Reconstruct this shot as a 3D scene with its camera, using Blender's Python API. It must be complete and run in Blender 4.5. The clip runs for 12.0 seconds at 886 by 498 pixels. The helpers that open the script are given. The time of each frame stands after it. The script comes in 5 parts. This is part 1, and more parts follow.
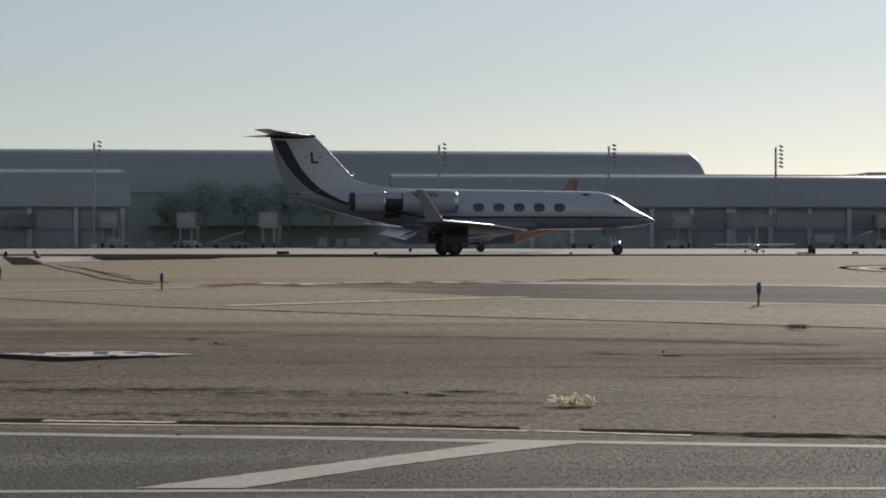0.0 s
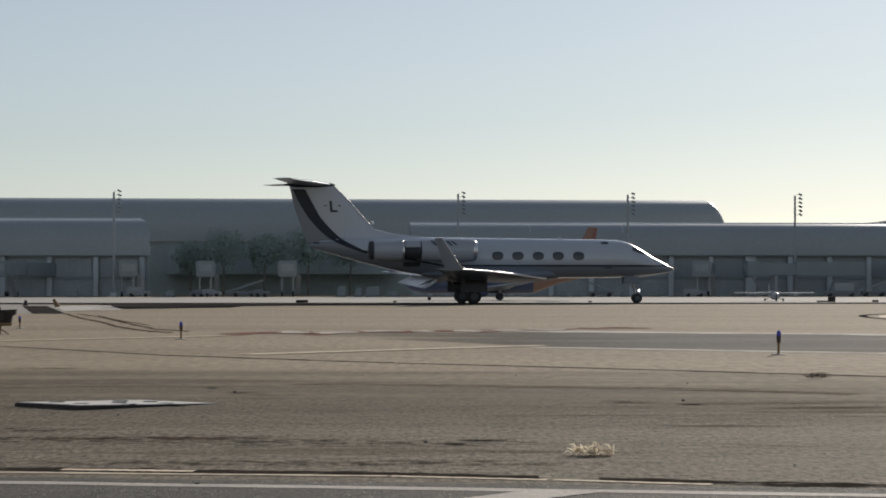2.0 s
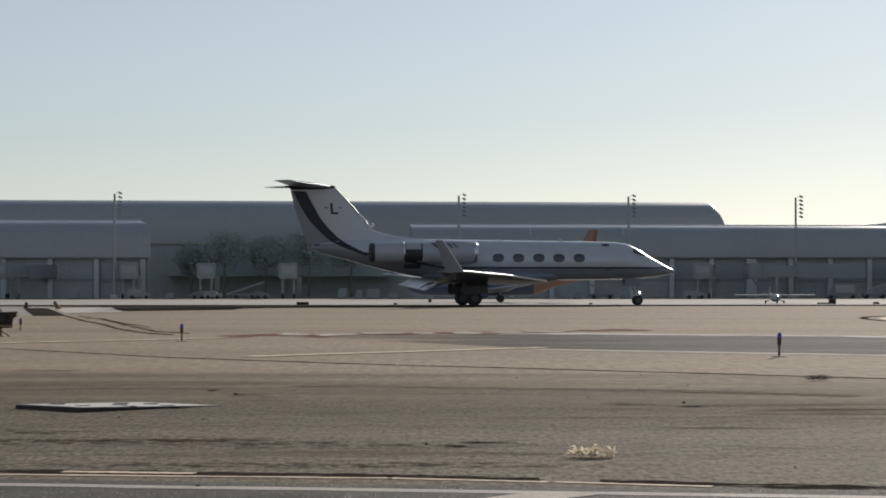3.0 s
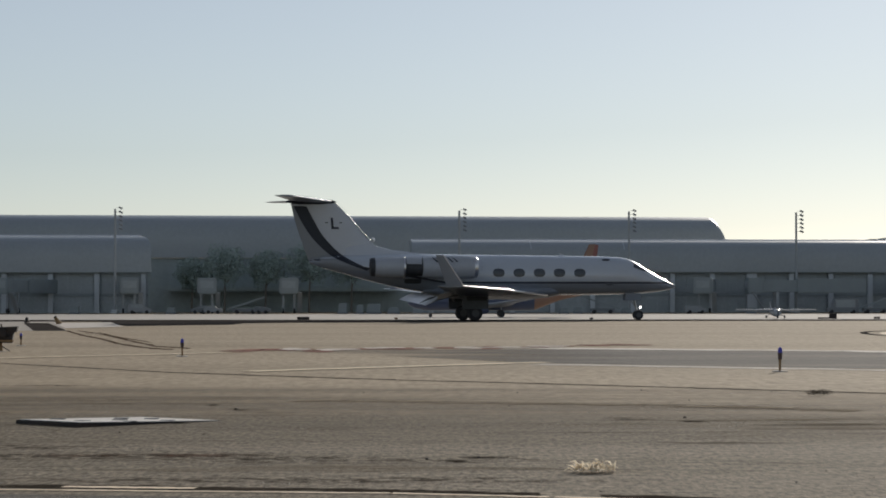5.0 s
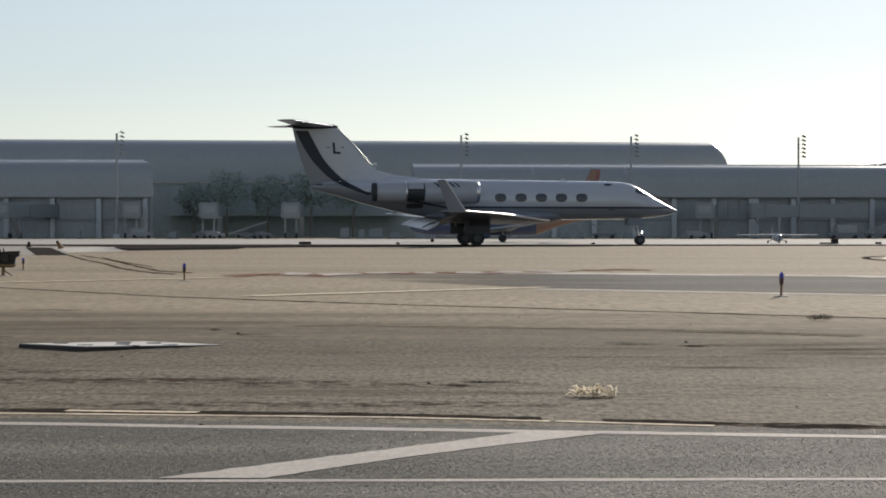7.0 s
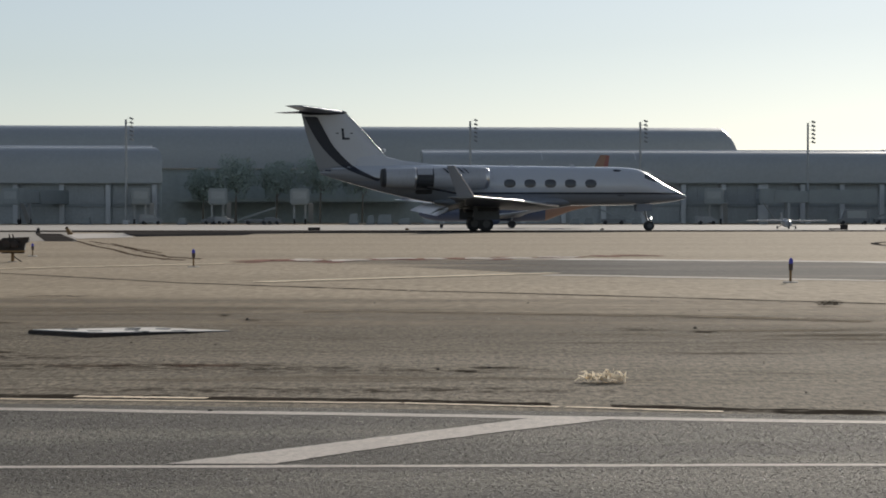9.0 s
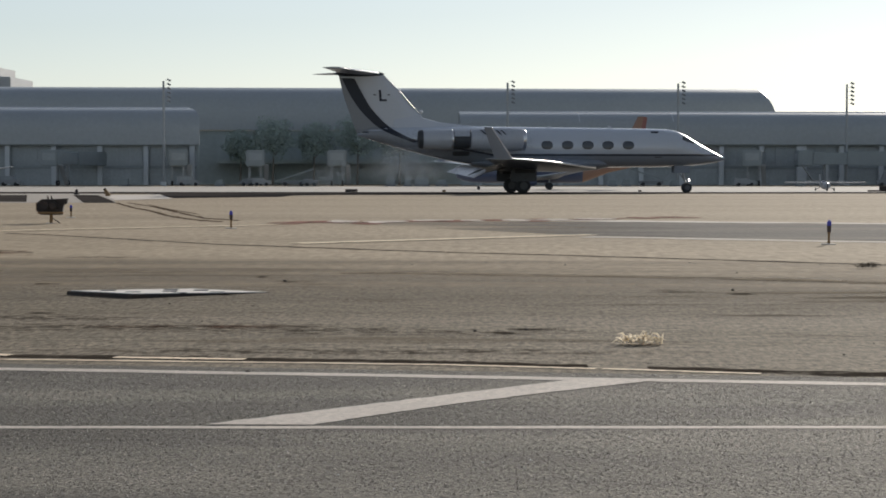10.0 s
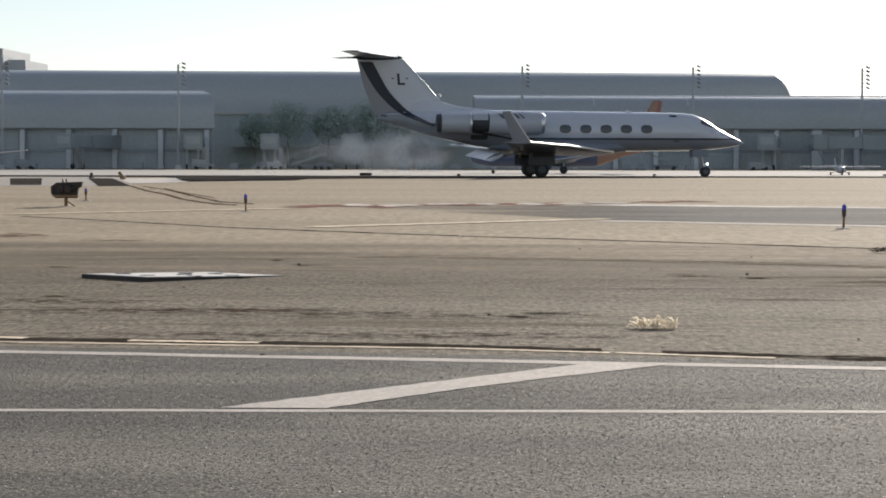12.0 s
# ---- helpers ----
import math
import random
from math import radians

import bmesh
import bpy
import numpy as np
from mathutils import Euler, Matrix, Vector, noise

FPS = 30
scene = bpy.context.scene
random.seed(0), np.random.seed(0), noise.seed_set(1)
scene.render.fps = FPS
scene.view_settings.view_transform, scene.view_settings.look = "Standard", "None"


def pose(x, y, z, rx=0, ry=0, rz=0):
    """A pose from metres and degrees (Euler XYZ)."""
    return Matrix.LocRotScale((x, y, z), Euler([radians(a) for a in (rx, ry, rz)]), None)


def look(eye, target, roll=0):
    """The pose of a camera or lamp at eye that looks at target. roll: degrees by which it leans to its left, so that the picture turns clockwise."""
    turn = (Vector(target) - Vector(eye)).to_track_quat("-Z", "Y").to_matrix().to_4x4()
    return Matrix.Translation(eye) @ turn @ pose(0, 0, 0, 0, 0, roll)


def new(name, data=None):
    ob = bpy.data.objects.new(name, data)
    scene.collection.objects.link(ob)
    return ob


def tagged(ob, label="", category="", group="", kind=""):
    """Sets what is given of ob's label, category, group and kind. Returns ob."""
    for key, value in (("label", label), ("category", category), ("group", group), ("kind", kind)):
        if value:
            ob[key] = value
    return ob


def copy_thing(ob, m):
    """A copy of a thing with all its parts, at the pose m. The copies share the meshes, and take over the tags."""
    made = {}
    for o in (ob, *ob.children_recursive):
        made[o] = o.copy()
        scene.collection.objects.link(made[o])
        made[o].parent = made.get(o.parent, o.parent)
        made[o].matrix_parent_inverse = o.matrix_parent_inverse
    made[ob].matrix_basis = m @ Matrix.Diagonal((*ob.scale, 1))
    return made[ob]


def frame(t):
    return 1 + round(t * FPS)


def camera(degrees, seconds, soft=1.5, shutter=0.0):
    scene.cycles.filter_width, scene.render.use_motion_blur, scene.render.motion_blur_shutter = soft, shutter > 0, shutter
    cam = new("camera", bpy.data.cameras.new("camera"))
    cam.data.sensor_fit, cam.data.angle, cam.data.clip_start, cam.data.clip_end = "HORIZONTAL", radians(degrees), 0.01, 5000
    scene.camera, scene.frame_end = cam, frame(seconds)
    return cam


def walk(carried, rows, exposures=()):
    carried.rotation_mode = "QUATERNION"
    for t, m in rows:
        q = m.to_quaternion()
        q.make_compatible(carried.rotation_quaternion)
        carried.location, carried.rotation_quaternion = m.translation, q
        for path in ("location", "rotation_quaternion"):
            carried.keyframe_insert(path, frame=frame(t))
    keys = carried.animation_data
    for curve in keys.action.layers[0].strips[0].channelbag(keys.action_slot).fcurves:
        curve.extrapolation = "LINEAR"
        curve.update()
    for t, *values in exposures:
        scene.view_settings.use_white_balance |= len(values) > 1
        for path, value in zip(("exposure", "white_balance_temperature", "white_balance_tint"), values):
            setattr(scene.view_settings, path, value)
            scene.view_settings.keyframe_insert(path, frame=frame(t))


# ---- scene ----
# ---------------------------------------------------------------- camera
cam = camera(23.93, 12.0, soft=1.8)
EYE = (0, 0, 1.1)
PATH = [
    (0, pose(*EYE, 89.6564, -0.0168, -0.5979)), (0.5, pose(*EYE, 90.3185, -0.0213, -0.2375)),
    (1, pose(*EYE, 90.9808, 0.0065, -0.1201)), (1.5, pose(*EYE, 91.0763, 0.0160, -0.0941)),
    (2, pose(*EYE, 90.9858, 0.0178, -0.0751)), (2.5, pose(*EYE, 91.0522, -0.0118, -0.0641)),
    (3, pose(*EYE, 91.0432, 0.0272, -0.0567)), (3.2, pose(*EYE, 91.0870, 0.0200, -0.0480)),
    (4.8, pose(*EYE, 91.4120, 0.0300, -0.0450)),
    (5, pose(*EYE, 91.4493, 0.0370, -0.0417)), (5.5, pose(*EYE, 91.0297, 0.0000, -0.0000)),
    (6, pose(*EYE, 90.1081, -0.0021, 0.0054)), (6.5, pose(*EYE, 89.7869, 0.0055, 0.0027)),
    (7, pose(*EYE, 89.3898, -0.0061, 0.0085)), (7.2, pose(*EYE, 89.3150, -0.0040, 0.0390)),
    (8.8, pose(*EYE, 88.9600, 0.0180, 0.1580)), (9, pose(*EYE, 89.0026, 0.0215, 0.2570)),
    (9.5, pose(*EYE, 88.8067, 0.0051, 0.8279)), (10, pose(*EYE, 87.9531, -0.0031, 1.2760)),
    (10.5, pose(*EYE, 87.2647, -0.0175, 1.3531)), (11, pose(*EYE, 87.1437, -0.0273, 1.3350)),
    (11.5, pose(*EYE, 87.2698, -0.0411, 1.3588)), (12, pose(*EYE, 87.5081, -0.0731, 1.6726)),
]
EXPOSURES = [(0, 0.41, 6540, 11), (0.5, 0.45, 6540, 11), (1, 0.16, 6540, 11), (1.5, 0.49, 6540, 11), (3, 0.6, 6540, 11), (5.5, 0.57, 6540, 11), (6, 0.54, 6540, 11), (6.5, 0.66, 6540, 11), (7, 0.87, 6540, 11), (9, 0.7, 6540, 11), (9.5, 0.69, 6540, 11), (10, 0.87, 6540, 11), (10.5, 1.37, 6540, 12), (11, 1.35, 6540, 12), (12, 1.25, 6540, 12)]
walk(cam, PATH, EXPOSURES)

# ---------------------------------------------------------------- light
SUN_ELEVATION, SUN_TURN = 17.5, 17.5
world = bpy.data.worlds.new("sky")
scene.world = world
world.use_nodes = True
wn = world.node_tree.nodes
sky = wn.new("ShaderNodeTexSky")
sky.sky_type = "NISHITA"
sky.sun_disc = False
sky.sun_elevation, sky.sun_rotation = radians(SUN_ELEVATION), radians(SUN_TURN)
sky.air_density, sky.dust_density, sky.ozone_density = 1.0, 0.12, 3.4
wn["Background"].inputs["Strength"].default_value = 0.051
hazy = wn.new("ShaderNodeHueSaturation")
hazy.inputs["Saturation"].default_value = 0.52
world.node_tree.links.new(sky.outputs[0], hazy.inputs["Color"])
world.node_tree.links.new(hazy.outputs[0], wn["Background"].inputs["Color"])
sun = new("sun", bpy.data.lights.new("sun", "SUN"))
sun.data.energy, sun.data.angle, sun.data.color = 2.3, radians(0.5), (1.0, 0.93, 0.82)
sx = math.sin(radians(SUN_TURN)) * math.cos(radians(SUN_ELEVATION))
sy = math.cos(radians(SUN_TURN)) * math.cos(radians(SUN_ELEVATION))
sz = math.sin(radians(SUN_ELEVATION))
sun.matrix_basis = look((sx * 50, sy * 50, sz * 50), (0, 0, 0))


# ---------------------------------------------------------------- materials
def material(name, colour, rough=0.6, metal=0.0, vary=0.12, scale=3.0, fine=40.0, bump=0.0, tint=None, stretch=(1, 1, 1), spec=0.5, amount=0.4, edges=(0.48, 0.68), grain=0.4, weight=1.0, speck=None):
    """Base colour varied at two scales, with a second tint in patches and fine relief."""
    m = bpy.data.materials.new(name)
    m.use_nodes = True
    n, l = m.node_tree.nodes, m.node_tree.links
    b = n["Principled BSDF"]
    b.inputs["Roughness"].default_value = rough
    b.inputs["Metallic"].default_value = metal
    b.inputs["Specular IOR Level"].default_value = spec
    co = n.new("ShaderNodeTexCoord")
    mp = n.new("ShaderNodeMapping")
    mp.inputs["Scale"].default_value = stretch
    l.new(co.outputs["Object"], mp.inputs["Vector"])
    big = n.new("ShaderNodeTexNoise")
    big.inputs["Scale"].default_value, big.inputs["Detail"].default_value = scale, 5
    small = n.new("ShaderNodeTexNoise")
    small.inputs["Scale"].default_value, small.inputs["Detail"].default_value = fine, 4
    l.new(mp.outputs[0], big.inputs["Vector"])
    l.new(mp.outputs[0], small.inputs["Vector"])
    add = n.new("ShaderNodeMath")
    add.operation = "ADD"
    heavier = n.new("ShaderNodeMath")
    heavier.operation = "MULTIPLY_ADD"
    heavier.inputs[1].default_value, heavier.inputs[2].default_value = weight, 0.5 - 0.5 * weight
    l.new(small.outputs["Fac"], heavier.inputs[0])
    l.new(big.outputs["Fac"], add.inputs[0])
    l.new(heavier.outputs[0], add.inputs[1])
    rng = n.new("ShaderNodeMapRange")
    rng.inputs["From Min"].default_value, rng.inputs["From Max"].default_value = 1 - grain, 1 + grain
    rng.inputs["To Min"].default_value, rng.inputs["To Max"].default_value = 1 - vary, 1 + vary
    l.new(add.outputs[0], rng.inputs["Value"])
    mix = n.new("ShaderNodeMix")
    mix.data_type = "RGBA"
    mix.inputs["A"].default_value = (*colour, 1)
    mix.inputs["B"].default_value = (*(tint or colour), 1)
    rng2 = n.new("ShaderNodeMapRange")
    rng2.inputs["From Min"].default_value, rng2.inputs["From Max"].default_value = edges
    rng2.inputs["To Max"].default_value = amount if tint else 0.0
    l.new(big.outputs["Fac"], rng2.inputs["Value"])
    l.new(rng2.outputs[0], mix.inputs["Factor"])
    hsv = n.new("ShaderNodeHueSaturation")
    l.new(mix.outputs["Result"], hsv.inputs["Color"])
    value = rng.outputs[0]
    if speck:
        mp2 = n.new("ShaderNodeMapping")
        mp2.inputs["Scale"].default_value = speck[1]
        l.new(co.outputs["Object"], mp2.inputs["Vector"])
        sp = n.new("ShaderNodeTexNoise")
        sp.inputs["Scale"].default_value, sp.inputs["Detail"].default_value, sp.inputs["Roughness"].default_value = speck[0], 6, 0.75
        l.new(mp2.outputs[0], sp.inputs["Vector"])
        r3 = n.new("ShaderNodeMapRange")
        r3.inputs["From Min"].default_value, r3.inputs["From Max"].default_value = 0.32, 0.68
        r3.inputs["To Min"].default_value, r3.inputs["To Max"].default_value = 1 - speck[2], 1 + speck[2]
        l.new(sp.outputs["Fac"], r3.inputs["Value"])
        both = n.new("ShaderNodeMath")
        both.operation = "MULTIPLY"
        l.new(value, both.inputs[0])
        l.new(r3.outputs[0], both.inputs[1])
        value = both.outputs[0]
    l.new(value, hsv.inputs["Value"])
    l.new(hsv.outputs[0], b.inputs["Base Color"])
    if bump:
        bp = n.new("ShaderNodeBump")
        bp.inputs["Strength"].default_value, bp.inputs["Distance"].default_value = 1.0, bump
        l.new(small.outputs["Fac"], bp.inputs["Height"])
        l.new(bp.outputs[0], b.inputs["Normal"])
    return m


def stain(name, colour, cover=0.5, scale=2.5, stretch=(0.35, 1, 1), fade=True):
    """Dirt or paint that lies on a surface in ragged, thinning patches."""
    m = material(name, colour, 0.95, 0, 0.35, 2.0, 30.0, spec=0.0)
    n, l = m.node_tree.nodes, m.node_tree.links
    co = n.new("ShaderNodeTexCoord")
    mp = n.new("ShaderNodeMapping")
    mp.inputs["Scale"].default_value = stretch
    l.new(co.outputs["Object"], mp.inputs["Vector"])
    no = n.new("ShaderNodeTexNoise")
    no.inputs["Scale"].default_value, no.inputs["Detail"].default_value, no.inputs["Roughness"].default_value = scale, 8, 0.65
    l.new(mp.outputs[0], no.inputs["Vector"])
    r = n.new("ShaderNodeMapRange")
    r.inputs["From Min"].default_value, r.inputs["From Max"].default_value = 0.62 - 0.3 * cover, 0.80 - 0.3 * cover
    l.new(no.outputs["Fac"], r.inputs["Value"])
    out = r.outputs[0]
    if fade:
        flat = n.new("ShaderNodeVectorMath")
        flat.operation = "MULTIPLY_ADD"
        flat.inputs[1].default_value, flat.inputs[2].default_value = (2, 2, 0), (-1, -1, 0)
        l.new(co.outputs["Generated"], flat.inputs[0])
        ln = n.new("ShaderNodeVectorMath")
        ln.operation = "LENGTH"
        l.new(flat.outputs[0], ln.inputs[0])
        fall = n.new("ShaderNodeMapRange")
        fall.inputs["From Min"].default_value, fall.inputs["From Max"].default_value = 1.0, 0.35
        l.new(ln.outputs["Value"], fall.inputs["Value"])
        mu = n.new("ShaderNodeMath")
        mu.operation = "MULTIPLY"
        l.new(out, mu.inputs[0])
        l.new(fall.outputs[0], mu.inputs[1])
        out = mu.outputs[0]
    l.new(out, n["Principled BSDF"].inputs["Alpha"])
    return m


def glowing(name, colour, strength):
    m = bpy.data.materials.new(name)
    m.use_nodes = True
    b = m.node_tree.nodes["Principled BSDF"]
    b.inputs["Base Color"].default_value = (*colour, 1)
    b.inputs["Emission Color"].default_value = (*colour, 1)
    b.inputs["Emission Strength"].default_value = strength
    return m


def livery(name):
    """Glossy white paint over a light grey belly with a dark cheat line between."""
    m = material(name, (0.80, 0.80, 0.80), 0.24, 0, 0.04, 0.6, 9.0)
    n, l = m.node_tree.nodes, m.node_tree.links
    co = n.new("ShaderNodeTexCoord")
    sep = n.new("ShaderNodeSeparateXYZ")
    l.new(co.outputs["Object"], sep.inputs[0])
    ramp = n.new("ShaderNodeValToRGB")
    ramp.color_ramp.interpolation = "CONSTANT"
    e = ramp.color_ramp.elements
    e[0].position, e[0].color = 0.0, (0.25, 0.28, 0.325, 1)
    e[1].position, e[1].color = 0.215, (0.06, 0.068, 0.085, 1)
    x = e.new(0.227)
    x.color = (0.54, 0.585, 0.64, 1)
    dv = n.new("ShaderNodeMath")
    dv.operation = "DIVIDE"
    dv.inputs[1].default_value = 10.0
    climb = n.new("ShaderNodeMapRange")
    climb.inputs["From Min"].default_value, climb.inputs["From Max"].default_value = -1.6, -9.0
    climb.inputs["To Min"].default_value, climb.inputs["To Max"].default_value = 0.0, 1.35
    l.new(sep.outputs["X"], climb.inputs["Value"])
    lower = n.new("ShaderNodeMath")
    lower.operation = "SUBTRACT"
    l.new(sep.outputs["Z"], lower.inputs[0])
    l.new(climb.outputs[0], lower.inputs[1])
    l.new(lower.outputs[0], dv.inputs[0])
    l.new(dv.outputs[0], ramp.inputs[0])
    mul = n.new("ShaderNodeMix")
    mul.data_type, mul.blend_type = "RGBA", "MULTIPLY"
    mul.inputs["Factor"].default_value = 1.0
    b = n["Principled BSDF"]
    old = b.inputs["Base Color"].links[0].from_socket
    l.new(ramp.outputs[0], mul.inputs["A"])
    bright = n.new("ShaderNodeMix")
    bright.data_type, bright.blend_type = "RGBA", "DIVIDE"
    bright.inputs["Factor"].default_value = 1.0
    bright.inputs["B"].default_value = (0.80, 0.80, 0.80, 1)
    l.new(old, bright.inputs["A"])
    l.new(bright.outputs["Result"], mul.inputs["B"])
    l.new(mul.outputs["Result"], b.inputs["Base Color"])
    b.inputs["Coat Weight"].default_value = 1.0
    b.inputs["Coat Roughness"].default_value = 0.06
    return m


M_DIRT = material("sandy_asphalt", (0.408, 0.331, 0.233), 0.92, 0, 0.22, 0.16, 12.0, 0.006, (0.265, 0.215, 0.158), (0.10, 1, 1), 0.05, 0.28, (0.42, 0.64), 0.22, 1.0, (7.0, (1, 0.25, 1), 0.3))
M_SHOULDER = material("weathered_shoulder_asphalt", (0.256, 0.217, 0.160), 0.92, 0, 0.40, 0.30, 26.0, 0.010, (0.15, 0.126, 0.097), (0.10, 1, 1), 0.05, 0.62, (0.42, 0.62), 0.22, 1.0, (22.0, (1, 0.30, 1), 0.7))


def thin_out(mat, direction, none, full, sway, wide=(0.10, 0.75, 1)):
    """Let a surface layer thin out raggedly along a direction of the ground."""
    nt = mat.node_tree
    place = nt.nodes.new("ShaderNodeTexCoord")
    lean = nt.nodes.new("ShaderNodeVectorMath")
    lean.operation = "DOT_PRODUCT"
    lean.inputs[1].default_value = direction
    nt.links.new(place.outputs["Object"], lean.inputs[0])
    mp = nt.nodes.new("ShaderNodeMapping")
    mp.inputs["Scale"].default_value = wide
    nt.links.new(place.outputs["Object"], mp.inputs["Vector"])
    wisps = nt.nodes.new("ShaderNodeTexNoise")
    wisps.inputs["Scale"].default_value, wisps.inputs["Detail"].default_value = 1.0, 6
    nt.links.new(mp.outputs[0], wisps.inputs["Vector"])
    shift = nt.nodes.new("ShaderNodeMath")
    shift.operation = "MULTIPLY_ADD"
    shift.inputs[1].default_value = sway
    nt.links.new(wisps.outputs["Fac"], shift.inputs[0])
    nt.links.new(lean.outputs["Value"], shift.inputs[2])
    r = nt.nodes.new("ShaderNodeMapRange")
    r.inputs["From Min"].default_value, r.inputs["From Max"].default_value = none, full
    nt.links.new(shift.outputs[0], r.inputs["Value"])
    nt.links.new(r.outputs[0], nt.nodes["Principled BSDF"].inputs["Alpha"])


# the dark shoulder thins out towards the sandy ground
thin_out(M_SHOULDER, (0.15, 1.0, 0.0), 36.0, 23.0, 16.0)
M_ROAD = material("worn_asphalt", (0.107, 0.098, 0.080), 0.88, 0, 0.3, 0.9, 85.0, 0.016, (0.168, 0.153, 0.124), (0.35, 1, 1), 0.24, 0.7, (0.44, 0.62), 0.22, 1.4, (75.0, (1, 0.42, 1), 0.8))
M_DARKTAR = material("taxiway_asphalt", (0.178, 0.166, 0.15), 0.92, 0, 0.3, 0.3, 10.0, 0.0, (0.245, 0.22, 0.185), (0.12, 1, 1), 0.02, 0.7, speck=(7.0, (1, 0.25, 1), 0.2))
thin_out(M_DARKTAR, (1.0, 0.0, 0.0), 2.0, 9.0, 10.0, (0.12, 0.45, 1))
M_OLDTAR = material("patched_tar", (0.07, 0.063, 0.058), 0.92, 0, 0.2, 0.5, 10.0, 0.0, (0.11, 0.10, 0.09), (0.3, 1, 1), 0.0, 0.5)
M_CONCRETE = material("runway_concrete", (0.50, 0.465, 0.415), 0.9, 0, 0.12, 0.06, 2.0, 0.0, (0.33, 0.305, 0.27), (0.1, 1, 1), 0.2, 0.6)
M_SLAB = material("pale_concrete", (0.60, 0.55, 0.485), 0.9, 0, 0.1, 0.5, 8.0, 0.0, (0.42, 0.38, 0.33), spec=0.2)
M_OLDSLAB = material("stained_concrete", (0.36, 0.325, 0.28), 0.9, 0, 0.15, 0.5, 8.0, 0.0, (0.27, 0.24, 0.205), spec=0.2)
M_WHITELINE = material("worn_white_paint", (0.63, 0.56, 0.49), 0.85, 0, 0.30, 2.2, 70.0, 0.004, (0.33, 0.297, 0.26), (0.5, 1, 1), 0.3, 0.6, (0.46, 0.66), 0.25, 1.3)
M_YELLOWLINE = material("faded_yellow_paint", (0.84, 0.70, 0.49), 0.9, 0, 0.2, 1.2, 30.0, 0.0, (0.42, 0.34, 0.24), (0.4, 1, 1), spec=0.2, amount=0.4)
M_EDGELINE = material("worn_orange_paint", (0.94, 0.77, 0.56), 0.9, 0, 0.22, 1.6, 40.0, 0.0, (0.45, 0.33, 0.24), (0.4, 1, 1), spec=0.2, amount=0.4)
M_REDPAINT = stain("faded_red_paint", (0.38, 0.225, 0.185), 0.9, 0.9, (0.3, 0.6, 1), False)
M_CRACK = material("crack_sealant_and_seam_shade", (0.065, 0.056, 0.048), 0.95, 0, 0.3, 2.0, 30.0, spec=0.0)
M_RUST = stain("rusty_dirt", (0.16, 0.085, 0.06), 0.66, 6.0, (0.5, 1, 1))
M_CLUMP = stain("dark_dirt_clump", (0.075, 0.062, 0.048), 0.85, 9.0, (0.6, 1, 1))
M_SEAM = stain("pale_seam_dust", (0.37, 0.31, 0.235), 0.75, 2.5, (0.4, 1, 1), False)
M_SOIL = stain("dark_damp_soil", (0.118, 0.099, 0.078), 0.52, 7.0, (0.8, 1, 1))
M_TRACK = stain("tyre_track_dirt", (0.13, 0.095, 0.068), 0.95, 1.2, (1, 0.25, 1), False)
M_PALETRACK = stain("pale_track_dust", (0.52, 0.44, 0.34), 0.9, 1.2, (1, 0.25, 1), False)
M_LIP = stain("edge_soil", (0.065, 0.054, 0.043), 0.95, 8.0, (0.4, 1, 1), False)
M_GREYDUST = stain("grey_grime", (0.19, 0.163, 0.127), 0.30, 1.6, (0.22, 1.2, 1))
M_PALEDUST = stain("pale_dust", (0.35, 0.295, 0.225), 0.5, 1.6, (0.22, 1.2, 1))
M_REMNANT = stain("white_paint_remnant", (0.82, 0.74, 0.66), 1.35, 1.6, (0.5, 0.6, 1), False)
M_JET = livery("jet_livery")
M_JETWHITE = material("white_aircraft_paint", (0.57, 0.60, 0.64), 0.22, 0, 0.04, 0.6, 9.0)
M_JETGREY = material("grey_wing_paint", (0.20, 0.23, 0.275), 0.35, 0, 0.06, 0.8, 9.0)
M_TAILGREY = material("tail_grey_paint", (0.24, 0.255, 0.27), 0.35, 0, 0.06, 0.8, 9.0)
M_NACELLE = material("nacelle_paint", (0.45, 0.475, 0.51), 0.25, 0, 0.05, 0.8, 9.0)
M_BELLY = material("dark_belly_paint", (0.21, 0.235, 0.275), 0.35, 0, 0.08, 0.8, 9.0)
# flap white for the far wing only, with its sunlit look in the colour
M_FLAP = material("sunlit_flap_paint", (0.70, 0.72, 0.74), 0.3, 0, 0.06, 0.8, 9.0)
M_BAREMETAL = material("polished_metal", (0.75, 0.75, 0.75), 0.3, 1.0, 0.08, 2.0, 20.0)
M_BAND = material("dark_livery_band", (0.013, 0.018, 0.03), 0.5, 0, 0.1, 2.0, 20.0)
M_TYRE = material("tyre_rubber", (0.042, 0.043, 0.046), 0.8, 0, 0.2, 6.0, 30.0)
M_STEEL = material("gear_steel", (0.35, 0.36, 0.37), 0.4, 0.8, 0.12, 4.0, 30.0)
M_GEARDARK = material("shaded_gear_paint", (0.10, 0.11, 0.125), 0.5, 0, 0.2, 3.0, 20.0)
M_RIM = material("wheel_rim", (0.11, 0.115, 0.12), 0.5, 0.4, 0.15, 6.0, 30.0)
M_DARK = material("dark_interior", (0.04, 0.044, 0.05), 0.6, 0, 0.2, 3.0, 20.0)
M_GLASS = material("dark_cabin_glass", (0.06, 0.068, 0.08), 0.1, 0, 0.1, 3.0, 20.0, spec=0.6)
M_ROOF = material("vaulted_roof_metal", (0.37, 0.405, 0.42), 0.36, 0.0, 0.10, 0.05, 1.5, 0.0, (0.29, 0.32, 0.33), spec=0.5)
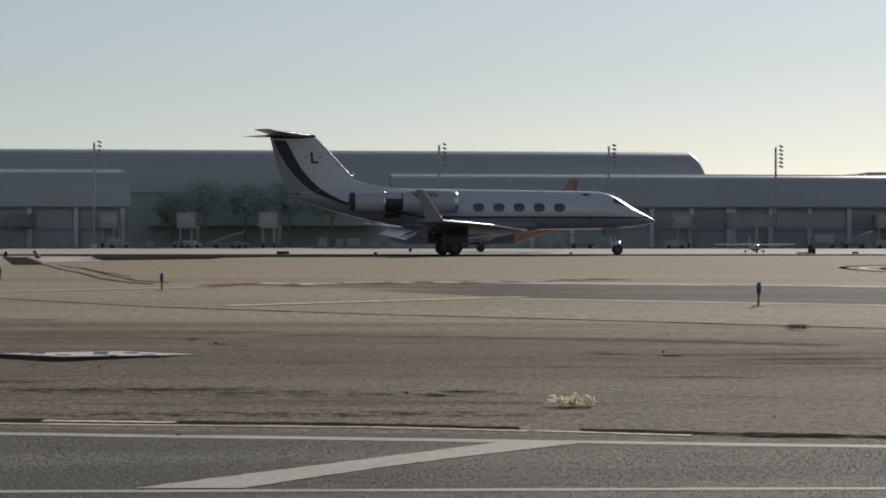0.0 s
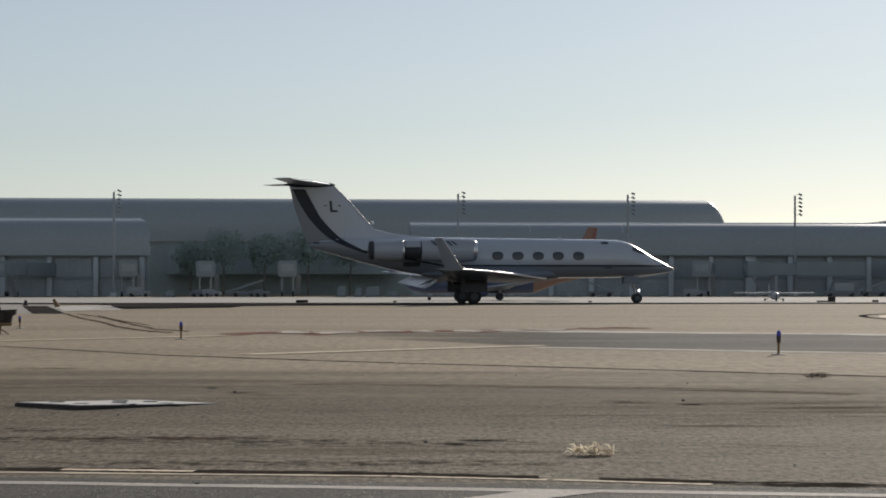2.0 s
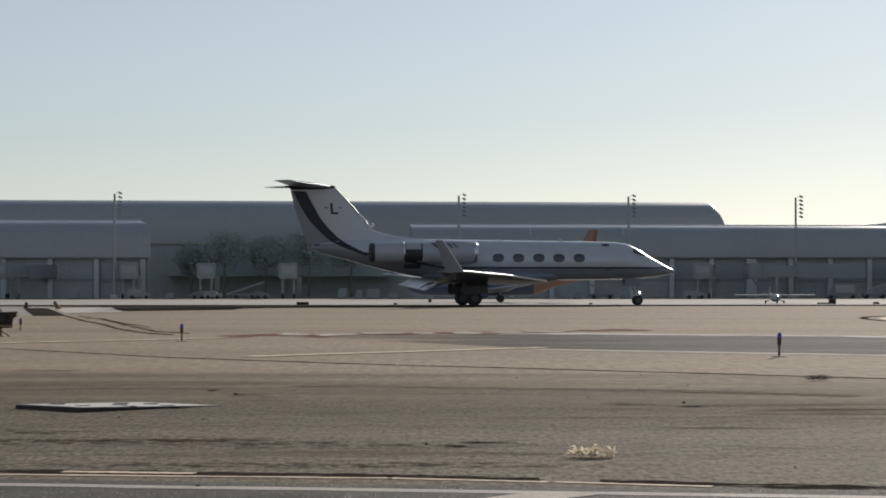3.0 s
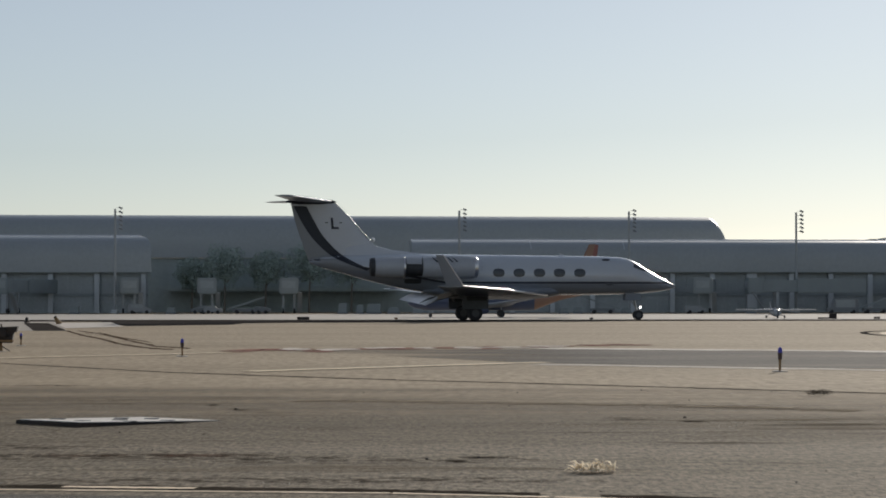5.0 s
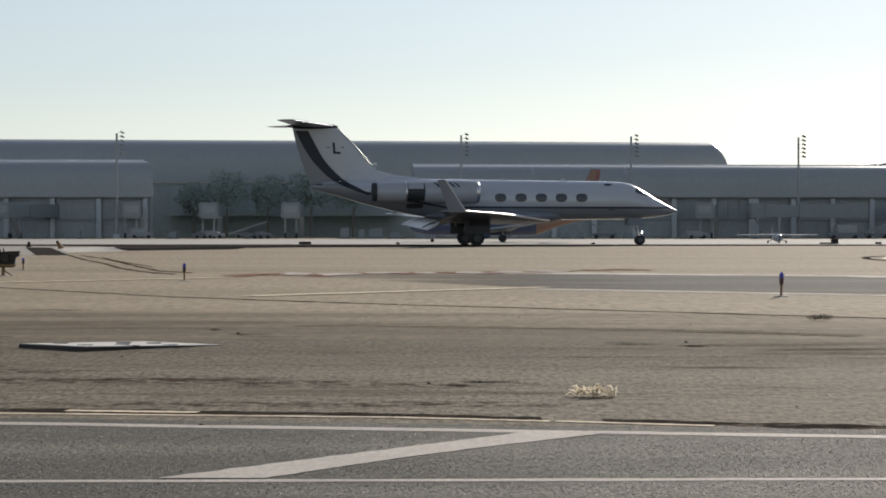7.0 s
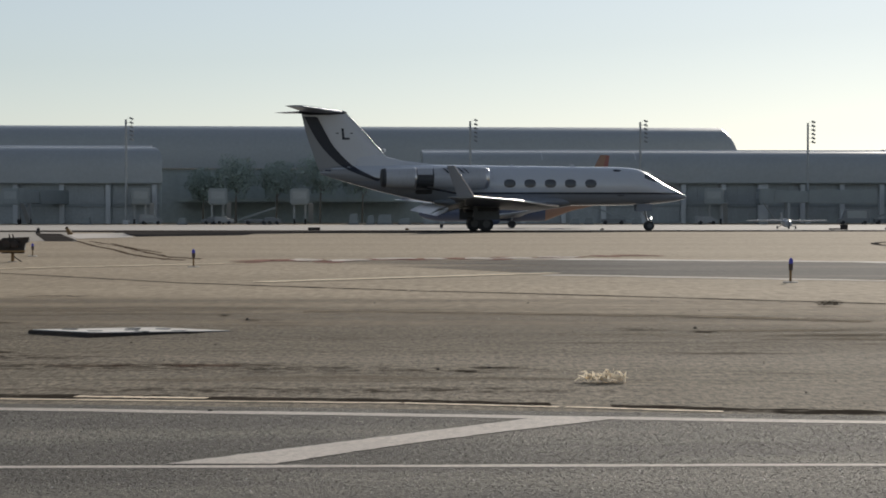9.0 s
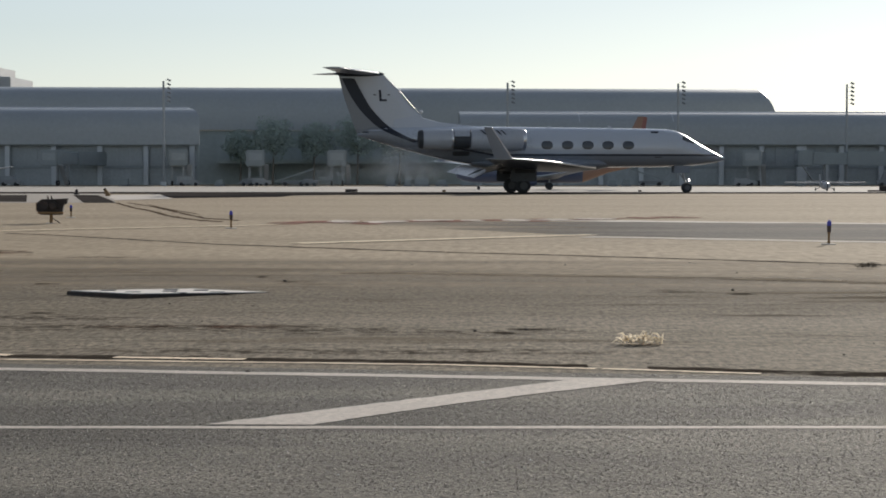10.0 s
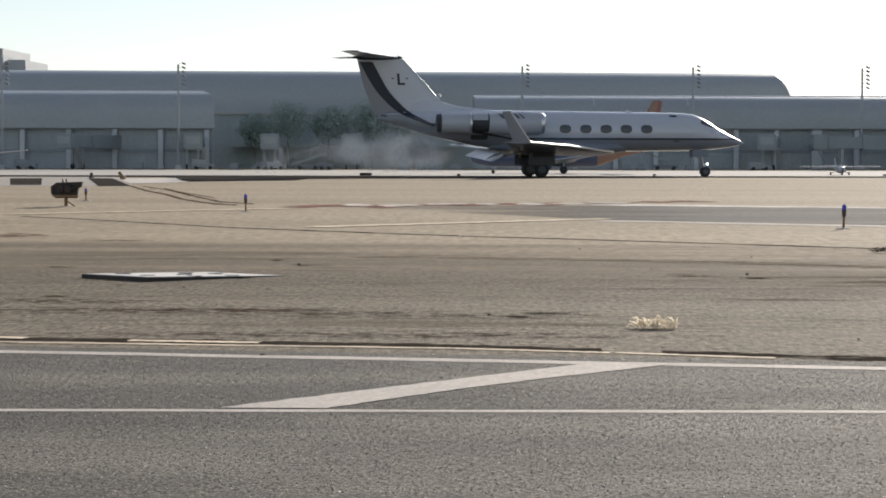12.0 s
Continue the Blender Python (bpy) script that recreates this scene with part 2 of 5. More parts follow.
# near-white metal for the tubes that imitate sheen on the concourse crests
M_RIDGE = material("ridge_sheen_metal", (0.88, 0.88, 0.88), 0.42, 1.0, 0.06, 0.4, 4.0)
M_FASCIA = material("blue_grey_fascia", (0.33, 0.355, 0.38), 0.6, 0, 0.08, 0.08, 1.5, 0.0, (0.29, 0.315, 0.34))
M_COLUMN = material("pale_column", (0.56, 0.60, 0.62), 0.7, 0, 0.08, 0.3, 4.0)
M_RECESS = material("recessed_wall", (0.38, 0.42, 0.435), 0.7, 0, 0.2, 0.2, 2.0)
M_HALLWALL = material("green_grey_glazed_wall", (0.39, 0.45, 0.445), 0.6, 0, 0.15, 0.1, 1.0, 0.0, (0.33, 0.40, 0.385))
M_TGLASS = material("tinted_glazing", (0.34, 0.38, 0.395), 0.4, 0, 0.15, 0.2, 2.0)
M_BRIDGE = material("bridge_cladding", (0.28, 0.32, 0.33), 0.6, 0, 0.1, 0.5, 4.0)
M_TOWER = material("far_building_wall", (0.36, 0.40, 0.44), 0.7, 0, 0.06, 0.1, 2.0)
M_POLE = material("galvanised_pole", (0.36, 0.385, 0.40), 0.5, 0.3, 0.1, 1.0, 12.0)
M_LAMPHEAD = material("lamp_housing", (0.20, 0.215, 0.225), 0.5, 0.2, 0.1, 3.0, 20.0)
M_BLUE = material("airliner_blue", (0.07, 0.09, 0.15), 0.3, 0, 0.06, 0.5, 5.0)
M_ORANGE = material("airliner_orange", (0.26, 0.155, 0.11), 0.35, 0, 0.06, 0.5, 5.0)
M_RED = material("airliner_red", (0.24, 0.095, 0.08), 0.35, 0, 0.06, 0.5, 5.0)
M_PLANEWHITE = material("light_plane_paint", (0.40, 0.42, 0.44), 0.35, 0, 0.06, 1.0, 8.0)
M_VEHICLE = material("vehicle_white", (0.30, 0.325, 0.345), 0.4, 0, 0.06, 1.0, 8.0)
M_VEHICLEDARK = material("vehicle_grey", (0.20, 0.22, 0.235), 0.5, 0, 0.1, 1.0, 8.0)
M_BROWNSTEM = material("weathered_stem_paint", (0.26, 0.16, 0.07), 0.7, 0, 0.25, 8.0, 60.0)
M_COLLAR = material("dark_fitting", (0.07, 0.05, 0.045), 0.6, 0, 0.2, 8.0, 60.0)
M_BLUELENS = glowing("blue_lens", (0.065, 0.065, 0.40), 0.03)
M_BOXBLACK = material("weathered_black_box", (0.032, 0.026, 0.023), 0.7, 0, 0.3, 4.0, 40.0, 0.0, (0.075, 0.04, 0.025))
M_PLATE = material("pale_steel_plate", (0.74, 0.70, 0.64), 0.75, 0.0, 0.14, 3.0, 30.0, 0.0, (0.36, 0.35, 0.33))
M_STRAW = material("dry_straw", (0.84, 0.73, 0.56), 0.8, 0, 0.25, 5.0, 60.0)
nt = M_STRAW.node_tree
through_light = nt.nodes.new("ShaderNodeBsdfTranslucent")
through_light.inputs["Color"].default_value = (0.84, 0.75, 0.60, 1)
blend = nt.nodes.new("ShaderNodeMixShader")
blend.inputs[0].default_value = 0.45
nt.links.new(nt.nodes["Principled BSDF"].outputs[0], blend.inputs[1])
nt.links.new(through_light.outputs[0], blend.inputs[2])
nt.links.new(blend.outputs[0], nt.nodes["Material Output"].inputs["Surface"])
M_WEED = material("dry_weed", (0.13, 0.105, 0.07), 0.9, 0, 0.3, 5.0, 60.0)
M_STONE = material("dark_clod", (0.075, 0.065, 0.055), 0.9, 0, 0.3, 20.0, 90.0)
M_CHIP = material("white_chip", (0.75, 0.74, 0.70), 0.4, 0, 0.1, 20.0, 90.0)
# leaf green raised well above its own tone, standing in for distance haze
M_LEAF = material("hazed_foliage", (0.335, 0.41, 0.37), 0.8, 0, 0.35, 1.0, 8.0)
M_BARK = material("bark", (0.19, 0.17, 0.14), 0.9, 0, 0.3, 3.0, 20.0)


# ---------------------------------------------------------------- builders
def mesh(name, bm, mat, smooth=False):
    me = bpy.data.meshes.new(name)
    bmesh.ops.recalc_face_normals(bm, faces=bm.faces)
    for f in bm.faces:
        f.smooth = smooth
    bm.to_mesh(me)
    bm.free()
    for x in (mat if isinstance(mat, (list, tuple)) else [mat]):
        me.materials.append(x)
    if smooth:
        me.set_sharp_from_angle(angle=radians(38))
    return me


def part(name, bm, mat, parent, label="", smooth=False):
    ob = new(name, mesh(name, bm, mat, smooth))
    ob.parent = parent
    return tagged(ob, label)


def solid(name, bm, mat, label, category, kind="", group="", smooth=False):
    return tagged(new(name, mesh(name, bm, mat, smooth)), label, category, group, kind)


def thing(name, label, category, m=None, group="", kind=""):
    ob = tagged(new(name), label, category, group, kind)
    if m is not None:
        ob.matrix_basis = m
    return ob


def box(x0, x1, y0, y1, z0, z1, bevel=0.0, bm=None):
    bm = bm or bmesh.new()
    vs = [bm.verts.new((x, y, z)) for z in (z0, z1) for x, y in ((x0, y0), (x1, y0), (x1, y1), (x0, y1))]
    fs = [(0, 1, 2, 3), (4, 5, 6, 7), (0, 1, 5, 4), (1, 2, 6, 5), (2, 3, 7, 6), (3, 0, 4, 7)]
    made = [bm.faces.new([vs[i] for i in f]) for f in fs]
    if bevel:
        es = list({e for f in made for e in f.edges})
        bmesh.ops.bevel(bm, geom=es, offset=bevel, segments=2, affect="EDGES")
    return bm


def tube(a, b, r0, r1=None, seg=14, bm=None):
    bm = bm or bmesh.new()
    a, b = Vector(a), Vector(b)
    r1 = r0 if r1 is None else r1
    q = (b - a).to_track_quat("Z", "Y")
    rings = []
    for c, r in ((a, r0), (b, r1)):
        rings.append([bm.verts.new(c + q @ Vector((r * math.cos(2 * math.pi * i / seg), r * math.sin(2 * math.pi * i / seg), 0))) for i in range(seg)])
    for i in range(seg):
        j = (i + 1) % seg
        bm.faces.new((rings[0][i], rings[0][j], rings[1][j], rings[1][i]))
    bm.faces.new(rings[0])
    bm.faces.new(rings[1])
    return bm


def loft(rings, bm=None, caps=True, closed=True):
    """Skins a list of rings (lists of points with equal counts)."""
    bm = bm or bmesh.new()
    vr = [[bm.verts.new(p) for p in r] for r in rings]
    n = len(vr[0])
    for a, b in zip(vr, vr[1:]):
        for i in range(n if closed else n - 1):
            j = (i + 1) % n
            bm.faces.new((a[i], a[j], b[j], b[i]))
    if caps and closed:
        bm.faces.new(vr[0])
        bm.faces.new(vr[-1])
    return bm


def turned(profile, axis="x", seg=28, centre=(0, 0, 0), caps=True):
    """Turns (along, radius) pairs round an axis."""
    rings = []
    for u, r in profile:
        ring = []
        for i in range(seg):
            a = 2 * math.pi * i / seg
            c, s = r * math.cos(a), r * math.sin(a)
            p = {"x": (u, c, s), "y": (c, u, s), "z": (c, s, u)}[axis]
            ring.append((p[0] + centre[0], p[1] + centre[1], p[2] + centre[2]))
        rings.append(ring)
    return loft(rings, caps=caps)


def foil(le, te, y, z, thick, n=9, drop=0.0, vertical=False):
    """A closed wing section between x = le (front) and te (rear)."""
    pts = []
    shape = [0.0, 0.03, 0.12, 0.25, 0.42, 0.6, 0.78, 0.92, 1.0]
    def half(t):
        return thick * (2.97 * math.sqrt(t) - 1.26 * t - 3.52 * t * t + 2.84 * t ** 3 - 1.0 * t ** 4) * 0.5
    for t in shape:
        pts.append((le + (te - le) * t, half(t), t))
    for t in reversed(shape[1:-1]):
        pts.append((le + (te - le) * t, -half(t), t))
    if vertical:
        return [(x, y + h, z) for x, h, t in pts]
    return [(x, y, z + h - drop * t) for x, h, t in pts]


def sheet(points, z=None, bm=None):
    bm = bm or bmesh.new()
    bm.faces.new([bm.verts.new((x, y, (ground(y) + 0.004) if z is None else z)) for x, y in points])
    return bm


def ground(y):
    """Height of the airfield: level, then falling gently to the runway and the apron beyond."""
    keys = [(-4000, 0), (128, 0), (200, -0.62), (290, -1.25), (430, -1.15), (4600, -1.15)]
    for (a, za), (b, zb) in zip(keys, keys[1:]):
        if y <= b:
            return za + (zb - za) * (y - a) / (b - a)
    return -1.15


# ---------------------------------------------------------------- ground
def build_ground():
    bm = bmesh.new()
    ys = [-3000, -60, 0, 8, 16, 30, 60, 100, 128, 150, 175, 200, 230, 260, 290, 340, 430, 600, 1200, 4500]
    xs = [-3500, -300, -60, -20, -6, 0, 6, 20, 60, 300, 3500]
    grid = [[bm.verts.new((x, y, ground(y))) for x in xs] for y in ys]
    for i in range(len(ys) - 1):
        for j in range(len(xs) - 1):
            bm.faces.new((grid[i][j], grid[i][j + 1], grid[i + 1][j + 1], grid[i + 1][j]))
    solid("ground", bm, M_DIRT, "sandy grey weathered asphalt airfield ground with dirt streaks", "ground", "structure")


def strip(a, b, width, name, mat, label, z=0.004, cuts=24, rag=0.0):
    """A painted line or patch from a to b with slightly uneven edges."""
    a, b = Vector((*a, 0)), Vector((*b, 0))
    d = (b - a).normalized()
    side = Vector((-d.y, d.x, 0))
    bm = bmesh.new()
    rows = []
    for i in range(cuts + 1):
        p = a.lerp(b, i / cuts)
        w0 = width / 2 * (1 + rag * random.uniform(-1, 1))
        w1 = width / 2 * (1 + rag * random.uniform(-1, 1))
        rows.append([bm.verts.new((*(p + side * w0).xy, ground(p.y) + z)), bm.verts.new((*(p - side * w1).xy, ground(p.y) + z))])
    for r, s in zip(rows, rows[1:]):
        bm.faces.new((r[0], r[1], s[1], s[0]))
    return solid(name, bm, mat, label, "ground marking", "structure")


def blot(cx, cy, rx, ry, name, mat, label, z=0.005, seed=1, seg=40, ragged=0.35):
    """An irregular stain or patch lying on the ground."""
    rnd = random.Random(seed)
    ph = [rnd.uniform(0, 6.28) for _ in range(5)]
    bm = bmesh.new()
    vs = []
    for i in range(seg):
        a = 2 * math.pi * i / seg
        k = 1 + ragged * sum(math.sin((j + 2) * a + ph[j]) / (j + 2) for j in range(5))
        y = cy + ry * k * math.sin(a)
        vs.append(bm.verts.new((cx + rx * k * math.cos(a), y, ground(y) + z)))
    bm.faces.new(vs)
    return solid(name, bm, mat, label, "ground patch", "structure")


def crack(points, width, name="crack", mat=M_CRACK, label="dark meandering line in the asphalt: sealed crack or seam shadow"):
    bm = bmesh.new()
    rnd = random.Random(len(points) * 7 + int(width * 1000))
    rows = []
    for (x0, y0), (x1, y1) in zip(points, points[1:]):
        for i in range(24):
            t = i / 24
            x, y = x0 + (x1 - x0) * t, y0 + (y1 - y0) * t
            y += 0.05 * noise.noise((x * 1.7, y0, 3.0))
            w = width * (0.5 + 0.9 * abs(noise.noise((x * 3.1, y, 8.0))) + 0.2 * rnd.random())
            rows.append((x, y, w))
    vs = [[bm.verts.new((x, y - w, 0.004)), bm.verts.new((x, y + w, 0.004))] for x, y, w in rows]
    for r, s in zip(vs, vs[1:]):
        bm.faces.new((r[0], s[0], s[1], r[1]))
    return solid(name, bm, mat, label, "crack", "structure")


build_ground()
# darker weathered shoulder between the road and the sandy ground
bm = bmesh.new()
edge = [(-40, 62), (-20, 49.5), (-9.0, 37.9), (-7.74, 36.53), (-3.09, 31.46), (-0.34, 29.2), (1.2, 28.2), (5.31, 25.07), (9.0, 22.4), (30, 9.0)]
vs = [[bm.verts.new((x, y, 0.0012)), bm.verts.new((x, -28, 0.0012))] for x, y in edge]
for r, q in zip(vs, vs[1:]):
    bm.faces.new((r[0], q[0], q[1], r[1]))
solid("shoulder", bm, M_SHOULDER, "dark weathered asphalt shoulder with gritty dirt", "ground", "structure")
# near service road with its white lines
bm = bmesh.new()
near = []
for i in range(81):
    x = -20 + i * 0.5
    near.append((x, 11.62 - 0.148 * x + 0.03 * noise.noise((x * 2.0, 1, 1))))
vs = [[bm.verts.new((x, y, 0.002)), bm.verts.new((x, -30, 0.002))] for x, y in near]
for r, s in zip(vs, vs[1:]):
    bm.faces.new((r[0], s[0], s[1], r[1]))
solid("road", bm, M_ROAD, "coarse dark grey worn asphalt service road", "road", "structure")
strip((-20, 14.37), (20, 8.17), 0.16, "white_line", M_WHITELINE, "worn white painted road edge line", 0.004, 120, 0.14)
strip((-20, 8.57), (20, 9.50), 0.085, "white_line", M_WHITELINE, "thin worn white painted line", 0.004, 120, 0.14)
bm = bmesh.new()
rows = []
for i in range(61):
    k = i / 60
    u = 0.022 * noise.noise((k * 21.0, 2.0, 5.0)) + 0.012 * noise.noise((k * 70.0, 7.0, 5.0))
    w = 0.022 * noise.noise((k * 19.0, 9.0, 1.0)) + 0.012 * noise.noise((k * 66.0, 4.0, 3.0))
    rows.append([bm.verts.new((-1.25 + 1.75 * k + u, 9.10 + 2.12 * k, 0.0055)), bm.verts.new((-0.77 + 1.65 * k + w - 0.09 * math.sin(math.pi * k), 9.10 + 2.00 * k, 0.0055))])
for r, q in zip(rows, rows[1:]):
    bm.faces.new((r[0], r[1], q[1], q[0]))
solid("white_line", bm, M_WHITELINE, "worn white painted diagonal connecting line", "ground marking", "structure")
for p, q in (((-7.0, 13.35), (-2.88, 12.30)), ((-2.90, 12.30), (-0.28, 12.02)), ((-0.30, 12.02), (0.60, 11.78)), ((0.64, 11.78), (1.49, 11.50))):
    strip(p, q, 0.075, "yellow_line", M_EDGELINE, "faded yellow painted edge line", 0.005, 30, 0.3)
strip((-2.25, 12.46), (-1.45, 12.34), 0.11, "yellow_line", M_EDGELINE, "faded yellow painted edge line", 0.005, 30, 0.25)
strip((-6.5, 13.45), (-2.90, 12.60), 0.11, "yellow_line", M_EDGELINE, "faded yellow painted edge line", 0.005, 30, 0.25)
# taxiway, runway and markings
bm = bmesh.new()
sheet([(-6.0, 47.5), (-1.5, 43.0), (1.77, 37.4), (7.22, 34.1), (30, 19.5), (60, 26), (9.64, 45.5), (3.0, 48.6)], 0.004, bm)
solid("taxiway", bm, M_DARKTAR, "smooth dark grey asphalt taxiway strip", "taxiway", "structure")
strip((0.4, 50.3), (40, 32.4), 1.2, "yellow_line", M_SLAB, "pale worn joint line along the taxiway", 0.006, 60, 0.5)
strip((1.7, 36.7), (40, 13.1), 0.55, "yellow_line", M_SLAB, "pale worn joint line along the taxiway", 0.006, 60, 0.5)
strip((-3.06, 32.99), (1.85, 37.9), 0.42, "yellow_line", M_YELLOWLINE, "faded yellow taxiway line", 0.010, 40, 0.2)
strip((-12.3, 37.3), (-4.6, 45.2), 0.42, "yellow_line", M_YELLOWLINE, "faded yellow taxiway line", 0.010, 60, 0.3)
bm = bmesh.new()
xs = [-700 + 100 * i for i in range(15)]
ys = [128, 160, 200, 245, 290, 340, 385]
g = [[bm.verts.new((x, y, ground(y) + 0.02)) for x in xs] for y in ys]
for i in range(len(ys) - 1):
    for j in range(len(xs) - 1):
        bm.faces.new((g[i][j], g[i][j + 1], g[i + 1][j + 1], g[i + 1][j]))
solid("runway", bm, M_CONCRETE, "broad pale concrete runway", "runway", "structure")
bm = bmesh.new()
sheet([(-60, 127.5), (-60, 119), (-24.5, 118), (-19.0, 116.5), (-14.4, 95.5), (-10.1, 101.0), (-10.3, 109.5), (8, 119), (40, 122.5), (40, 127.5)], 0.006, bm)
solid("tar_patch", bm, M_OLDTAR, "dark tar strip along the edge of the runway", "tar strip", "structure")
bm = bmesh.new()
sheet([(-36, 118), (-26, 80), (-14.35, 80), (-21.6, 118)], 0.008, bm)
solid("concrete_apron", bm, M_OLDSLAB, "pale concrete strip set in the airfield", "slab", "structure")
bm = bmesh.new()
sheet([(-20.3, 109.5), (-17.7, 112.2), (-14.1, 92.6), (-15.7, 87.4)], 0.014, bm)
solid("concrete_slab", bm, M_SLAB, "pale concrete slab set in the airfield", "slab", "structure")
for pts in (((-25.9, 109), (-24.3, 109.4), (-18.4, 82.7), (-19.6, 82.5)), ((-22.0, 110), (-20.5, 109), (-15.8, 87.0), (-14.4, 80.3), (-15.6, 80.0)), ((-33.5, 109), (-29.5, 109), (-22.5, 82), (-25.5, 82))):
    bm = bmesh.new()
    sheet(pts, 0.012, bm)
    solid("tar_patch", bm, M_OLDTAR, "dark rectangular tar patch", "tar strip", "structure")
# curved tyre tracks
crack([(-14.35, 80.1), (-11.72, 68.5), (-10.21, 62.7), (-8.57, 55.4), (-7.49, 51.5), (-6.73, 49.3), (-6.17, 48.3)], 0.5, "tyre_track", M_TRACK, "dark curved tyre track across sandy ground")
crack([(-13.9, 80.1), (-11.83, 72.4), (-9.85, 64.0), (-8.57, 58.2), (-7.62, 54.4), (-7.12, 52.0), (-5.9, 49.5)], 0.5, "tyre_track", M_TRACK, "dark curved tyre track across sandy ground")
crack([(-13.2, 76.5), (-11.2, 67.8), (-9.4, 60.6), (-8.2, 55.8)], 0.3, "tyre_track", M_PALETRACK, "pale curved tyre track across sandy ground")
crack([(-12.4, 75.8), (-10.6, 67.6), (-9.2, 62.0), (-7.9, 57.0)], 0.3, "tyre_track", M_TRACK, "dark curved tyre track across sandy ground")
for k in range(3):
    bm = bmesh.new()
    prev = None
    for i in range(30):
        a = math.pi * (0.35 + 1.3 * i / 29)
        c = [(18.2 + (2.7 + k * 0.55 + w) * math.cos(a), 67.5 + (7.0 + k * 2.2 + w * 3) * math.sin(a)) for w in (0.0, 0.24)]
        row = [bm.verts.new((*p, 0.006 + 0.002 * k)) for p in c]
        if prev:
            bm.faces.new((prev[0], row[0], row[1], prev[1]))
        prev = row
    solid("tyre_track", bm, M_OLDTAR if k != 1 else M_YELLOWLINE, "curved worn marking on the taxiway turn", "ground marking", "structure")
# faded red and white paint
rr = random.Random(5)
for i in range(11):
    x = -4.5 + i * 0.92
    blot(x, 46.6 + 0.62 * (x + 4.6) + rr.uniform(-0.6, 1.0), rr.uniform(0.35, 0.6), rr.uniform(0.7, 1.5), "red_paint", M_REDPAINT, "faded red paint patch on asphalt", 0.008, i)
for i in range(7):
    x = -3.4 + i * 1.0
    blot(x, 46.8 + 0.62 * (x + 4.4) + rr.uniform(-0.3, 1.0), rr.uniform(0.25, 0.48), rr.uniform(0.5, 1.1), "white_paint", M_REMNANT, "worn white paint remnant on asphalt", 0.012, i + 30)
crack([(-9.0, 38.7), (-7.99, 37.7), (-4.26, 32.7), (-1.5, 30.2), (-0.6, 29.45)], 0.13)
crack([(-0.6, 29.4), (1.2, 28.2), (5.31, 25.07), (9.0, 22.4)], 0.115)
blot(-1.95, 14.95, 0.85, 0.2, "rust_streak", M_RUST, "reddish dirt streak on the asphalt", 0.004, 60, 48, 0.3)
for cx, cy, rx, ry, sd in ((-2.3, 14.9, 2.0, 0.55, 1), (-0.6, 14.5, 1.4, 0.4, 2), (0.3, 14.75, 0.35, 0.3, 3), 
                           (-3.6, 15.9, 1.2, 0.4, 6), (1.75, 19.6, 0.35, 0.3, 7), (-2.0, 21.3, 0.3, 0.25, 8),
                           (-5.2, 27.5, 0.7, 0.4, 9), (-1.0, 12.9, 2.4, 0.3, 11)):
    blot(cx, cy, rx, ry, "dirt_streak", M_SOIL, "dark damp dirt streak on the asphalt", 0.004, sd + 70, 48, 0.25)
rd = random.Random(17)
for i in range(14):
    y = rd.uniform(13.5, 24)
    blot(rd.uniform(-0.22, 0.2) * y, y, rd.uniform(1.2, 2.8) * y / 18, rd.uniform(0.3, 0.8) * y / 18, "dirt_streak", M_GREYDUST if i % 2 else M_PALEDUST,
         "grey grimy streak on the asphalt" if i % 2 else "pale dusty streak on the asphalt", 0.0028 + 0.0001 * (i % 8), 300 + i, 40, 0.25)
for x, y, rx, ry, sd in ((-2.42, 22.24, 0.09, 0.16, 1), (-4.45, 20.8, 0.16, 0.10, 2), (-3.55, 16.4, 0.10, 0.12, 3), (2.3, 19.2, 0.13, 0.14, 4), (0.3, 14.75, 0.13, 0.12, 5), (0.1, 14.4, 0.12, 0.10, 6), (-3.3, 17.9, 0.07, 0.06, 7)):
    blot(x, y, rx, ry, "dirt_clump", M_CLUMP, "small dark clump of dirt on the asphalt", 0.006, 500 + sd, 30, 0.5)
blot(-6.9, 29.2, 0.5, 0.85, "rust_streak", M_RUST, "reddish dirt streak on the asphalt", 0.006, 61, 48, 0.3)
crack([(-7.2, 30.2), (-6.4, 29.2), (-6.25, 28.0)], 0.05)
for p, q in (((-1.6, 23.3), (0.37, 22.8)), ((0.37, 22.8), (2.56, 22.05)), ((2.56, 22.05), (4.2, 21.05))):
    strip(p, q, 0.4, "dust_seam", M_SEAM, "pale dusty seam between two asphalt lanes", 0.0055, 40, 0.4)
# thin dark line painted as the shadow along the dusty seam
crack([(-1.2, 23.5), (0.37, 23.05), (2.56, 22.3), (3.4, 21.9)], 0.022)
# soil lip along the road
crack([(-6.8, 13.5), (-2.9, 12.52), (-1.4, 12.34), (-0.3, 12.15), (0.6, 11.88)], 0.16, "soil_lip", M_LIP, "dark soil along the road edge")
crack([(0.9, 11.84), (1.6, 11.62), (2.6, 11.36), (5.0, 11.0), (8.0, 10.6)], 0.14, "soil_lip", M_LIP, "dark soil along the road edge")


# ---------------------------------------------------------------- business jet
JET_AT, JET_TURN = (1.62, 125.0), 9.0


